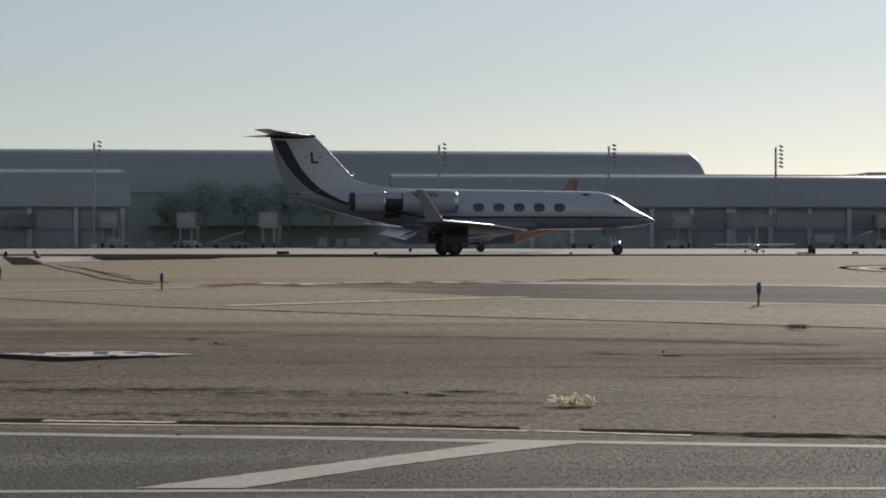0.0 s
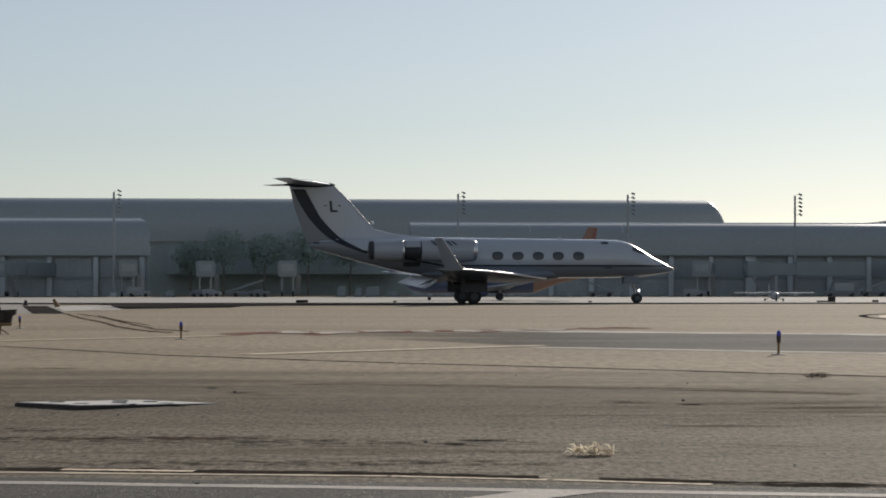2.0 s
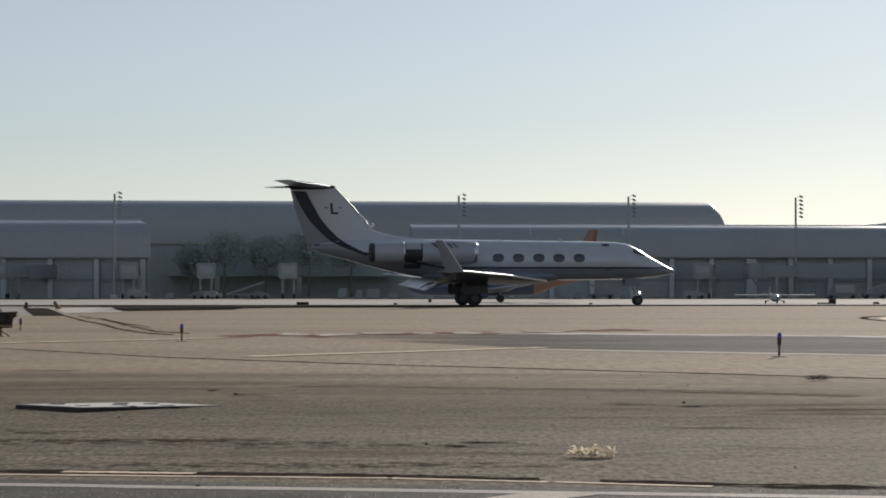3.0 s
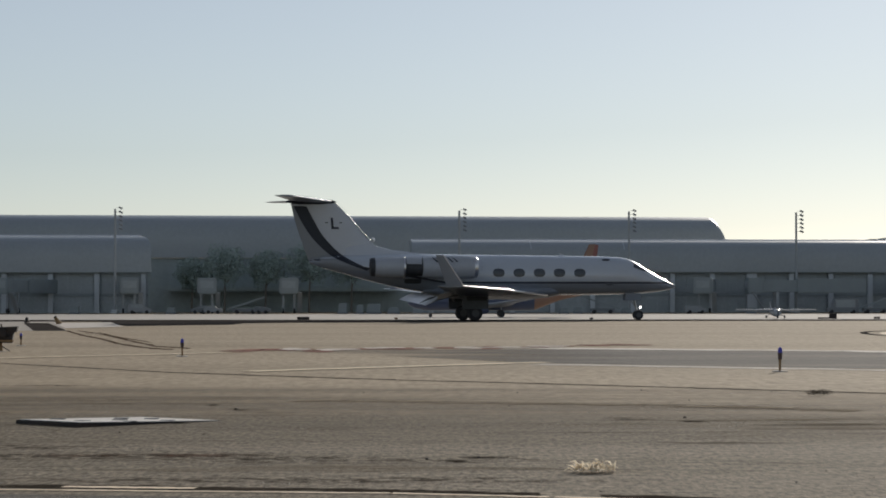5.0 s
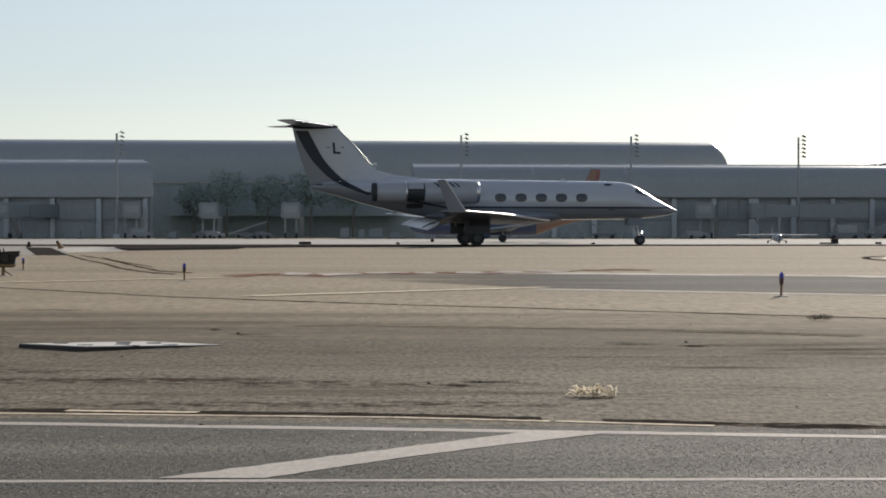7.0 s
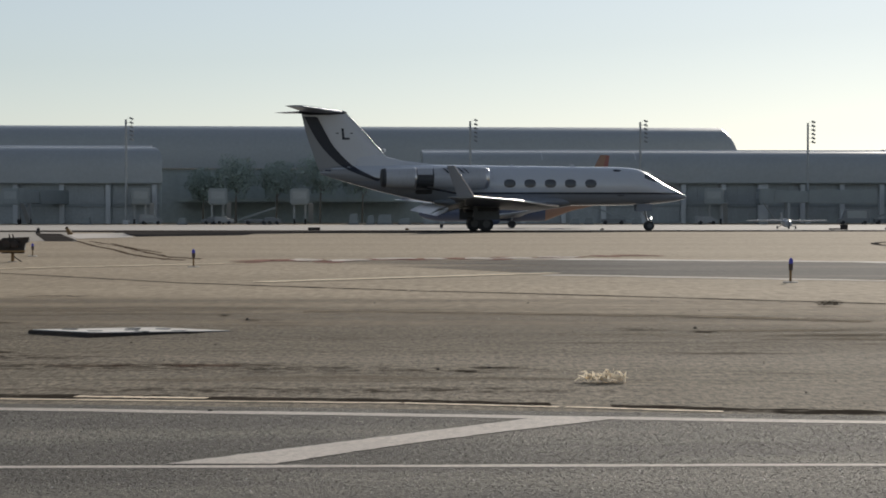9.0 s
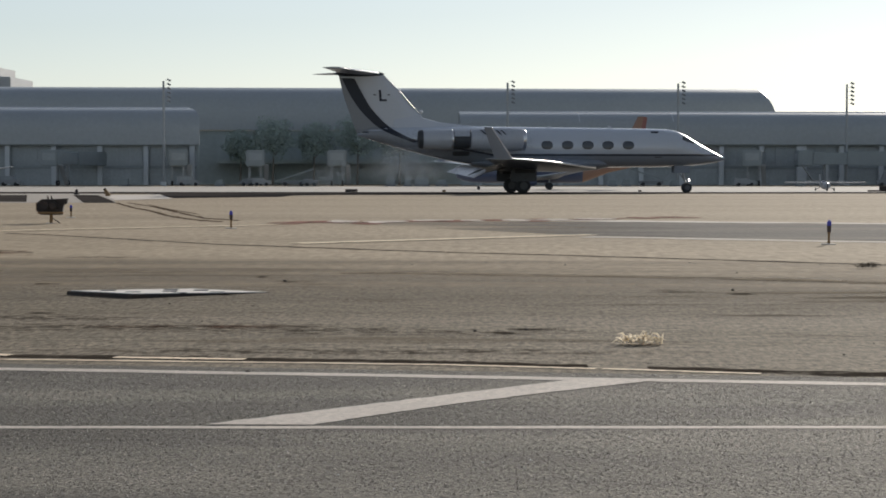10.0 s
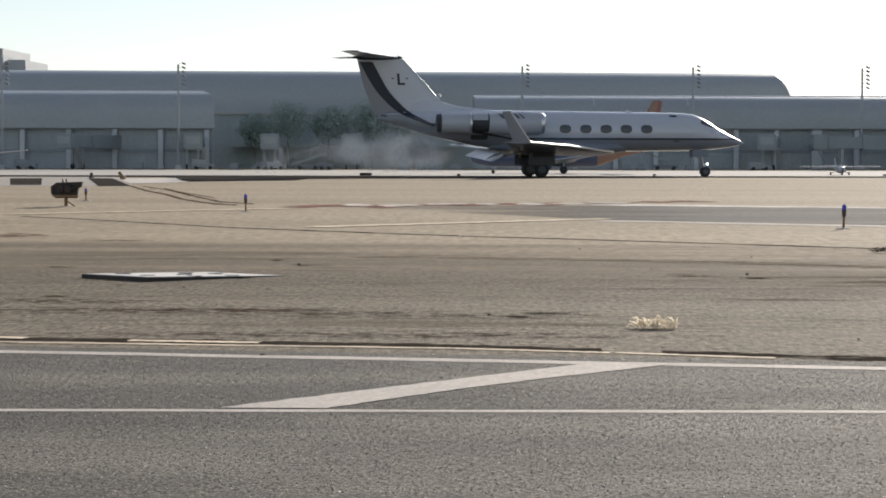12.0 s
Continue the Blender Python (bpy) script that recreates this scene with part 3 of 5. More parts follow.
def body_at(x):
    """Fuselage section at station x: top, bottom, half width."""
    keys = [(-9.55, 3.55, 3.38, 0.08), (-9.0, 3.72, 3.2, 0.24), (-8.0, 3.86, 2.9, 0.44), (-6.3, 3.95, 2.42, 0.78), (-5.0, 3.97, 2.1, 0.98), (-3.8, 3.96, 1.84, 1.1),
            (-2.4, 3.94, 1.62, 1.18), (-1.0, 3.93, 1.5, 1.2), (2.0, 3.9, 1.5, 1.2), (5.0, 3.87, 1.5, 1.2), (8.2, 3.84, 1.52, 1.19), (9.2, 3.8, 1.54, 1.14),
            (9.7, 3.72, 1.56, 1.07), (10.2, 3.52, 1.58, 0.97), (10.7, 3.22, 1.61, 0.84), (11.2, 2.9, 1.66, 0.68), (11.8, 2.58, 1.74, 0.47),
            (12.3, 2.32, 1.84, 0.27), (12.6, 2.16, 1.93, 0.13), (12.75, 2.05, 1.99, 0.03)]
    for a, b in zip(keys, keys[1:]):
        if x <= b[0]:
            t = max(0.0, (x - a[0]) / (b[0] - a[0]))
            return [a[i] + (b[i] - a[i]) * t for i in (1, 2, 3)]
    return list(keys[-1][1:])


def skin_y(x, z):
    """Half width of the fuselage at station x and height z, 0 outside."""
    top, bot, w = body_at(x)
    c, h = (top + bot) / 2, max((top - bot) / 2, 1e-4)
    k = 1 - ((z - c) / h) ** 2
    return w * math.sqrt(k) if k > 0 else 0.0


FIN = [(3.55, -5.05, -9.6, 0.30), (4.12, -5.40, -9.76, 0.28), (4.65, -5.82, -9.96, 0.26), (6.08, -7.12, -10.42, 0.22), (6.95, -7.98, -10.66, 0.20)]


def fin_y(x, z):
    for a, b in zip(FIN, FIN[1:]):
        if a[0] <= z <= b[0]:
            t = (z - a[0]) / (b[0] - a[0])
            le, te, th = (a[i] + (b[i] - a[i]) * t for i in (1, 2, 3))
            u = (le - x) / (le - te)
            if 0 < u < 1:
                return th * (2.97 * math.sqrt(u) - 1.26 * u - 3.52 * u * u + 2.84 * u ** 3 - u ** 4) * 0.5
    return 0.0


def patch_on_side(outline_a, outline_b, side, lift=0.012, nu=36, nv=6):
    """A thin decal strip between two polylines, laid on the fin and the fuselage side."""
    def along(poly, t):
        n = len(poly) - 1
        i = min(int(t * n), n - 1)
        f = t * n - i
        p = [poly[max(0, min(n, i + k))] for k in (-1, 0, 1, 2)]
        return [0.5 * (2 * p[1][c] + (p[2][c] - p[0][c]) * f + (2 * p[0][c] - 5 * p[1][c] + 4 * p[2][c] - p[3][c]) * f * f
                       + (3 * p[1][c] - p[0][c] - 3 * p[2][c] + p[3][c]) * f ** 3) for c in (0, 1)]
    bm = bmesh.new()
    rows = []
    for i in range(nu + 1):
        a, b = along(outline_a, i / nu), along(outline_b, i / nu)
        row = []
        for j in range(nv + 1):
            x, z = a[0] + (b[0] - a[0]) * j / nv, a[1] + (b[1] - a[1]) * j / nv
            row.append(bm.verts.new((x, side * (max(skin_y(x, z), fin_y(x, z)) + lift), z)))
        rows.append(row)
    for r, s in zip(rows, rows[1:]):
        for j in range(nv):
            bm.faces.new((r[j], r[j + 1], s[j + 1], s[j]))
    return bm


def oval_on_side(cx, cz, w, h, side, lift=0.01, seg=20, power=2.5):
    """A thin oval pane laid on the fuselage side."""
    bm = bmesh.new()
    rings = []
    for k in (0.35, 0.7, 1.0):
        ring = []
        for i in range(seg):
            a = 2 * math.pi * i / seg
            c, s = math.cos(a), math.sin(a)
            x = cx + w / 2 * k * math.copysign(abs(c) ** (2 / power), c)
            z = cz + h / 2 * k * math.copysign(abs(s) ** (2 / power), s)
            ring.append(bm.verts.new((x, side * (skin_y(x, z) + lift), z)))
        rings.append(ring)
    bm.faces.new(rings[0])
    for a, b in zip(rings, rings[1:]):
        for i in range(seg):
            j = (i + 1) % seg
            bm.faces.new((a[i], a[j], b[j], b[i]))
    return bm


def wheel_parts(parent, x, y, r, w, moving):
    """A wheel at its axle, in two parts, under its gear."""
    tyre_profile = [(-w / 2, r * 0.62), (-w / 2, r * 0.86), (-w * 0.36, r * 0.97), (0, r), (w * 0.36, r * 0.97), (w / 2, r * 0.86), (w / 2, r * 0.62)]
    wheel = part("wheel", turned(tyre_profile, "y", 28), M_TYRE, parent, "black rubber tyre", True)
    wheel.location = (x, y, r)
    rim = part("rim", turned([(-w * 0.53, r * 0.2), (-w * 0.53, r * 0.5), (-w * 0.42, r * 0.6), (w * 0.42, r * 0.6), (w * 0.53, r * 0.5), (w * 0.53, r * 0.2)], "y", 20), M_RIM, wheel, "grey metal rim")
    moving.append((wheel, r))
    return rim


WHEELS = []


def business_jet():
    jet = thing("business_jet", "white twin-engine business jet with dark tail band taxiing on asphalt", "aircraft", pose(*JET_AT, 0, 0, 0, JET_TURN))
    # fuselage
    rings = []
    xs = [-9.55, -9.3, -9.0, -8.5, -8, -7.2, -6.3, -5.6, -5, -4.4, -3.8, -3.1, -2.4, -1.7, -1, 0, 1, 2, 3, 4, 5, 6, 7, 8.2, 8.7, 9.2, 9.45, 9.7, 9.95, 10.2, 10.45, 10.7,
          10.95, 11.2, 11.5, 11.8, 12.05, 12.3, 12.45, 12.6, 12.7, 12.75]
    for x in xs:
        top, bot, w = body_at(x)
        c, h = (top + bot) / 2, (top - bot) / 2
        rings.append([(x, w * math.cos(a), c + h * math.sin(a)) for a in (2 * math.pi * i / 40 for i in range(40))])
    body = part("fuselage", loft(rings), M_JET, jet, "glossy white fuselage with grey belly", True)
    for side in (-1, 1):
        for x in (1.62, 2.85, 4.08, 5.30, 6.54):
            part("window", oval_on_side(x, 2.83, 0.70, 0.50, side), M_GLASS, body, "dark oval cabin window")
        part("windshield", patch_on_side([(10.0, 3.47), (10.35, 3.28), (10.75, 3.02)], [(9.92, 3.18), (10.3, 3.03), (10.7, 2.92)], side, 0.012, 12, 4), M_GLASS, body, "dark cockpit window")
        part("panel", oval_on_side(8.25, 3.62, 0.5, 0.13, side), M_BAND, body, "small dark marking")
        part("vent", oval_on_side(-3.5, 2.32, 1.0, 0.28, side, 0.012, 20, 5), M_DARK, body, "dark vent panel")
        part("door_seam", oval_on_side(8.4, 2.12, 0.45, 0.05, side, 0.012, 12, 5), M_BAND, body)
        part("tail_panel", patch_on_side([(-10.60, 6.72), (-10.36, 5.72), (-10.0, 4.68), (-9.5, 3.62), (-8.0, 2.95)],
                                         [(-10.44, 6.72), (-9.9, 5.72), (-9.15, 4.68), (-7.95, 3.66), (-6.2, 2.96)], side, 0.006), M_TAILGREY, body, "grey painted tail panel")
        part("livery_band", patch_on_side([(-10.48, 6.76), (-9.95, 5.72), (-9.2, 4.68), (-8.0, 3.66), (-6.2, 2.93)],
                                          [(-9.72, 6.74), (-9.25, 5.85), (-8.66, 4.9), (-7.55, 3.82), (-6.1, 3.04)], side), M_BAND, body, "dark curved livery band")
    # dorsal fairing
    rings = []
    for x, z, w in ((-2.2, 3.95, 0.03), (-3.4, 4.05, 0.10), (-4.6, 4.18, 0.18), (-5.6, 4.42, 0.26), (-6.4, 4.6, 0.22), (-7.4, 4.6, 0.14)):
        b = body_at(x)[0] - 0.12
        rings.append([(x, -w * 1.6, b), (x, -w, (b + z) / 2), (x, -w * 0.5, z - 0.03), (x, 0, z), (x, w * 0.5, z - 0.03), (x, w, (b + z) / 2), (x, w * 1.6, b)])
    part("dorsal_fairing", loft(rings), M_JETWHITE, jet, "", True)
    # wing belly fairing
    rings = []
    for x, zb, w in ((5.6, 1.52, 0.5), (4.8, 1.36, 1.05), (3.0, 1.26, 1.3), (0.0, 1.26, 1.34), (-1.6, 1.36, 1.2), (-2.8, 1.62, 0.6)):
        rings.append([(x, w * math.cos(a), 1.75 + (1.75 - zb) * math.sin(a)) for a in (2 * math.pi * i / 24 for i in range(24))])
    part("belly_fairing", loft(rings), M_BELLY, jet, "grey belly fairing", True)
    # fin, rudder, tailplane
    fin = part("fin", loft([foil(le, te + 0.75, 0, z, th, vertical=True) for z, le, te, th in FIN]), M_JETWHITE, jet, "swept white tail fin", True)
    part("leading_edge", loft([foil(le + 0.03, le - 0.12, 0, z, th * 0.42, vertical=True) for z, le, te, th in FIN[2:]]), M_JETGREY, fin, "grey leading edge", True)
    part("rudder", loft([[(te + 0.78, -th * 0.15, z), (te + 0.78, th * 0.15, z), (te, 0.012, z), (te, -0.012, z)] for z, le, te, th in FIN]), M_TAILGREY, fin, "grey rudder")
    part("fin_tip", loft([[(x, w * math.cos(a), 7.02 + h * math.sin(a)) for a in (2 * math.pi * i / 14 for i in range(14))]
                          for x, w, h in ((-7.95, 0.02, 0.03), (-8.2, 0.14, 0.12), (-9.0, 0.2, 0.17), (-10.2, 0.17, 0.15), (-10.95, 0.03, 0.05))]), M_BAND, fin, "dark fairing", True)
    part("lamp", turned([(-0.12, 0.02), (-0.09, 0.08), (0.0, 0.12), (0.09, 0.08), (0.12, 0.02)], "x", 16, (-5.75, 0, 4.80)), M_BAREMETAL, fin, "bright metal light housing", True)
    for side in (-1, 1):
        secs = [foil(-8.25, -10.7, 0.0, 7.08, 0.24), foil(-9.55, -11.3, side * 2.1, 7.13, 0.17), foil(-10.85, -11.95, side * 4.1, 7.18, 0.10)]
        tp = part("tailplane", loft(secs), M_JETGREY, jet, "grey swept tailplane", True)
        part("leading_edge", loft([foil(-8.22, -8.36, side * 0.1, 7.05, 0.10), foil(-10.83, -10.93, side * 4.1, 7.16, 0.05)]), M_BAREMETAL, tp, "polished metal leading edge", True)
        part("stripe", box(-10.6, -9.75, side * 0.13 - 0.02, side * 0.13 + 0.02, 6.78, 6.85), M_JETWHITE, fin)
    # wings
    for side in (-1, 1):
        secs = [foil(4.6, -1.7, side * 0.9, 1.50, 0.54), foil(3.6, -1.75, side * 2.6, 1.56, 0.40), foil(0.9, -2.7, side * 7.2, 1.77, 0.25), foil(-2.2, -3.7, side * 11.25, 1.96, 0.14)]
        wing = part("wing", loft(secs), M_JETGREY, jet, "grey swept wing", True)
        part("leading_edge", loft([foil(4.63, 4.50, side * 0.95, 1.50, 0.14), foil(3.64, 3.50, side * 2.6, 1.56, 0.14), foil(0.94, 0.82, side * 7.2, 1.77, 0.12), foil(-2.16, -2.26, side * 11.25, 1.96, 0.09)]), M_BAREMETAL, wing, "polished metal leading edge", True)
        lets = []
        for t, rise in ((0.0, 0.0), (0.35, 0.55), (1.0, 1.66)):
            le, te = -2.25 - 1.12 * t, -3.15 - 0.64 * t
            th = 0.15 - 0.09 * t
            lets.append([(x, side * (11.25 + 0.34 * t) + h, 1.98 + rise) for x, h, z in foil(le, te, 0, 0, th, vertical=True)])
        part("winglet", loft(lets), M_JETGREY, wing, "pale grey upturned winglet", True)
        part("winglet_edge", tube((-2.21, side * 11.25, 1.99), (-3.36, side * 11.59, 3.62), 0.04, 0.025, 8), M_BAREMETAL, wing, "polished metal edge", True)
        for y0, y1, x0, x1, za, zb in ((1.6, 7.4, -1.7, -2.65, 1.55, 1.79),):
            # far flap coloured as sunlit, near flap as shaded
            part("flap", loft([foil(x0 + 0.6, x0 - 0.55 - 0.1 * side, side * y0, za - 0.02, 0.12, drop=0.5 + 0.14 * side), foil(x1 + 0.6, x1 - 0.45 - 0.1 * side, side * y1, zb - 0.02, 0.09, drop=0.40 + 0.12 * side)]), M_FLAP if side > 0 else M_TAILGREY, wing, "lowered flap", True)
        for y, x in ((2.4, -1.7),):
            part("flap_fairing", loft([[(x + dx, side * y + w * math.cos(a), 1.42 + 0.05 * y / 2 + w * math.sin(a) - dz) for a in (2 * math.pi * i / 10 for i in range(10))]
                                       for dx, w, dz in ((0.8, 0.02, 0.0), (0.3, 0.07, 0.02), (-0.4, 0.07, 0.2), (-0.9, 0.02, 0.45))]), M_LAMPHEAD, wing, "", True)
        # engines
        cy, cz = side * 2.05, 3.13
        eng = part("engine", turned([(0.10, 0.50), (0.14, 0.56), (0.06, 0.615), (-0.3, 0.66), (-1.0, 0.69), (-1.9, 0.68), (-2.75, 0.63), (-3.1, 0.60), (-3.12, 0.55)], "x", 32, (0, cy, cz)), M_NACELLE, jet, "pale grey engine nacelle", True)
        part("inlet_lip", turned([(-0.04, 0.49), (0.10, 0.50), (0.165, 0.555), (0.10, 0.62), (0.0, 0.635), (-0.06, 0.63)], "x", 32, (0, cy, cz), False), M_BAREMETAL, eng, "polished metal inlet lip", True)
        part("fan", turned([(-0.26, 0.5), (-0.24, 0.2), (-0.06, 0.02)], "x", 24, (0, cy, cz)), M_DARK, eng, "dark engine fan", True)
        part("reverser_gap", turned([(-3.05, 0.52), (-4.3, 0.5)], "x", 28, (0, cy, cz)), M_DARK, eng, "dark open reverser section", True)
        part("ejector", turned([(-4.16, 0.52), (-4.2, 0.60), (-4.9, 0.585), (-5.9, 0.54), (-6.05, 0.52), (-6.05, 0.46)], "x", 30, (0, cy, cz)), M_NACELLE, eng, "pale grey exhaust shroud", True)
        part("exhaust_ring", turned([(-5.92, 0.556), (-6.12, 0.535), (-6.17, 0.5), (-6.17, 0.3)], "x", 28, (0, cy, cz)), M_DARK, eng, "dark sooty exhaust ring", True)
        part("shroud_edge", turned([(-4.14, 0.585), (-4.18, 0.612), (-4.24, 0.606)], "x", 30, (0, cy, cz), False), M_BAREMETAL, eng, "polished metal edge", True)
        part("reverser_door", loft([[(x, cy + side * 0.61 * math.cos(a), cz + 0.61 * math.sin(a)) for a in (0.3, 0.55, 0.8, 1.05, 1.3, 1.55)] +
                                    [(x, cy + side * 0.55 * math.cos(a), cz + 0.55 * math.sin(a)) for a in (1.55, 1.3, 1.05, 0.8, 0.55, 0.3)] for x in (-3.2, -4.1)]), M_NACELLE, eng, "pale reverser door", True)
        part("pylon", loft([[(x, side * 0.9, cz - 0.12), (x, side * 1.6, cz - 0.12), (x, side * 1.6, cz + 0.12), (x, side * 0.9, cz + 0.12)] for x in (-0.8, -3.8)]), M_JETWHITE, eng)
        # registration as plain bars
        for bx, bw in ((-2.35, 0.12), (-2.12, 0.12), (-1.75, 0.10), (-1.45, 0.12), (-1.15, 0.10)):
            rows = [[(bx + dx - 0.07 * k, cy + side * 0.705 * math.cos(a), cz + 0.705 * math.sin(a)) for dx in (0, bw)] for k, a in enumerate((0.42, 0.55, 0.68, 0.8, 0.92))]
            part("marking", loft(rows, caps=False, closed=False), M_BAND, eng, "dark bar")
        # main gear
        gy = side * 2.1
        gear = part("main_gear", tube((0.0, gy, 0.42), (0.15, gy, 1.6), 0.10, 0.12), M_STEEL, jet, "grey metal main landing gear", True)
        part("brace", tube((0.05, gy, 0.75), (0.8, gy - side * 0.4, 1.5), 0.05), M_STEEL, gear)
        part("axle", tube((0.0, gy - 0.34, 0.43), (0.0, gy + 0.34, 0.43), 0.06), M_STEEL, gear)
        part("gear_door", box(-0.8, 0.75, gy + side * 0.46 - 0.02, gy + side * 0.46 + 0.02, 0.68, 1.5, 0.01), M_GEARDARK, gear, "grey gear door")
        part("wheel_well", box(-0.6, 0.7, gy - 0.5, gy + 0.5, 1.12, 1.5, 0.05), M_DARK, gear, "dark open wheel well")
        for dy in (-0.24, 0.24):
            wheel_parts(gear, 0.0, gy + dy, 0.43, 0.27, WHEELS)
    # nose gear
    gear = part("nose_gear", tube((10.38, 0, 0.3), (10.05, 0, 1.7), 0.06, 0.08), M_STEEL, jet, "grey metal nose landing gear", True)
    part("brace", tube((10.3, 0, 0.75), (9.6, 0, 1.6), 0.035), M_STEEL, gear)
    part("axle", tube((10.4, -0.2, 0.3), (10.4, 0.2, 0.3), 0.04), M_STEEL, gear)
    part("gear_door", box(9.55, 10.5, -0.36, -0.33, 1.18, 1.62, 0.008), M_JETGREY, gear)
    part("gear_door", box(9.55, 10.5, 0.33, 0.36, 1.18, 1.62, 0.008), M_JETGREY, gear)
    part("taxi_lamp", turned([(-0.03, 0.03), (0.0, 0.07), (0.05, 0.075), (0.07, 0.02)], "x", 14, (10.52, -0.05, 0.76)), M_JETLAMP, gear, "lit taxi lamp", True)
    for dy in (-0.15, 0.15):
        wheel_parts(gear, 10.4, dy, 0.30, 0.16, WHEELS)
    # antennas, letter on the fin
    part("antenna", loft([[(5.9, -0.02, 3.84), (5.9, 0.02, 3.84), (5.6, 0.0, 3.84)], [(5.66, -0.008, 4.02), (5.66, 0.008, 4.02), (5.5, 0.0, 4.02)]]), M_JETWHITE, jet)
    part("antenna", loft([[(2.2, -0.02, 3.88), (2.2, 0.02, 3.88), (1.9, 0.0, 3.88)], [(2.0, -0.008, 3.98), (2.0, 0.008, 3.98), (1.85, 0.0, 3.98)]]), M_JETWHITE, jet)
    for side in (-1, 1):
        part("letter", patch_on_side([(-8.30, 6.08), (-8.25, 5.52)], [(-8.16, 6.08), (-8.11, 5.52)], side, 0.012, 6, 2), M_BAND, fin, "dark letter L")
        part("letter", patch_on_side([(-8.25, 5.53), (-7.82, 5.53)], [(-8.25, 5.41), (-7.80, 5.41)], side, 0.012, 6, 2), M_BAND, fin, "dark letter L")
        for x in (-8.62, -7.78):
            part("letter_dash", patch_on_side([(x, 5.82), (x + 0.16, 5.82)], [(x, 5.76), (x + 0.16, 5.76)], side, 0.012, 4, 2), M_BAND, fin)
    return jet


M_JETLAMP = glowing("taxi_lamp_glow", (1.0, 0.97, 0.9), 3.0)
JET = business_jet()


# ---------------------------------------------------------------- terminal
TERM = pose(0, 430, -1.15, 0, 0, 4.0)
HALL = pose(0, 432.5, -1.15, 0, 0, 5.8)


def shell(name, u0, u1, v0, depth, z_low, z_top, lean, parent, label, rounded=0.0, seg=30):
    """A metal shell that rises steeply from its lower edge, curls over and runs back as a shallow roof."""
    prof = []
    for i in range(seg + 1):
        a = math.pi * 0.62 * (i / seg) ** 2.2
        prof.append((v0 + depth / 2 - depth / 2 * math.cos(a), z_low + (z_top - z_low) * math.sin(a) ** lean))
    back = prof[-1]
    outline = prof + [(back[0], z_low), (v0 + 0.4, z_low)]
    ends = [(u0, 1.0), (u1 - rounded, 1.0)]
    if rounded:
        ends += [(u1 - rounded * (1 - math.sin(q)), 1.0 - 0.86 * (1 - math.cos(q))) for q in (radians(15 * k) for k in range(1, 7))]
    rings = [[(u, v, z_low + (z - z_low) * k) for v, z in outline] for u, k in ends]
    if not rounded:
        rings = [[(u0, v, z) for v, z in outline], [(u1 - 0.35 * max(0.0, v), v, z) for v, z in outline]]
    return part(name, loft(rings), M_ROOF, parent, label, True)


def concourse(u0, u1, columns, name, low, top, wide=()):
    t = thing(name, "low blue-grey airport concourse with rounded metal roof and columns", "building", TERM)
    roof = shell("roof", u0, u1, -0.5, 15, low, top, 0.42, t, "rounded grey metal roof and fascia")
    part("soffit_band", box(u0 + 0.1, u1 - 0.1, -0.1, 0.25, low - 0.22, low - 0.004), M_BRIDGE, t, "grey soffit edge")
    # added tube: makes the bright line of sheen along the crest
    part("ridge_sheen_tube", tube((u0 + 0.05, 6.4, top - 0.03), (u1 - 2.4, 6.4, top + 0.02), 0.24, 0.24, 16), M_RIDGE, roof, "bright metal tube added as sheen along the roof crest", True)
    part("back_wall", box(u0 + 0.2, u1 - 0.7, 1.6, 2.2, 0, low - 0.01), M_RECESS, t, "dark recessed ground floor wall")
    part("end_glazing", box(u1 - 0.69, u1 - 0.3, 1.6, 2.2, 0, low - 0.01), M_HALLWALL, t, "dark tinted end glazing")
    part("upper_slab", box(u0 + 0.2, u1 - 0.7, 1.32, 1.59, 3.4, 4.0), M_BRIDGE, t, "grey floor slab edge")
    for u in columns:
        w = 1.05 if u in wide else 0.5
        part("column", box(u - w, u + w, 0.3, 1.3, 0, low - 0.23, 0.08), M_COLUMN, t, "pale square column")
    rnd = random.Random(int(u1))
    for a, b in zip(columns, columns[1:]):
        a, b = min(a, b) + 0.7, max(a, b) - 0.7
        for k in range(3):
            p, q = a + (b - a) * k / 3 + 0.12, a + (b - a) * (k + 1) / 3 - 0.12
            part("pane", box(p, q, 1.5, 1.59, 4.2, low - 0.4), M_TGLASS, t, "dark upper window pane")
            if rnd.random() < 0.6:
                part("doorway", box(p, q, 1.51, 1.59, 0.05, 2.4 + rnd.random() * 0.8), M_TGLASS, t, "dark service doorway")
    for u in (u0 + 24.6, u0 + 44.0):
        if u < u1 - 5:
            bm = bmesh.new()
            rows = []
            for i in range(9):
                q = 0.42 + 0.16 * i
                rows.append([(u + d, -0.5 + 7.5 - 7.52 * math.cos(q), low + (top - low) * math.sin(q) ** 0.42 + 0.05) for d in (-0.12, 0.12)])
            part("roof_joint", loft(rows, bm, False, False), M_COLUMN, roof, "pale expansion joint")
    return t


concourse(-190, -59.3, [-60.9 - 9.35 * i for i in range(14)], "terminal_concourse", 8.3, 15.85)
concourse(-6.0, 190, [-2.0 + 8.35 * i for i in range(23)], "terminal_concourse", 8.4, 15.15, wide=(-2.0 + 8.35 * 8,))


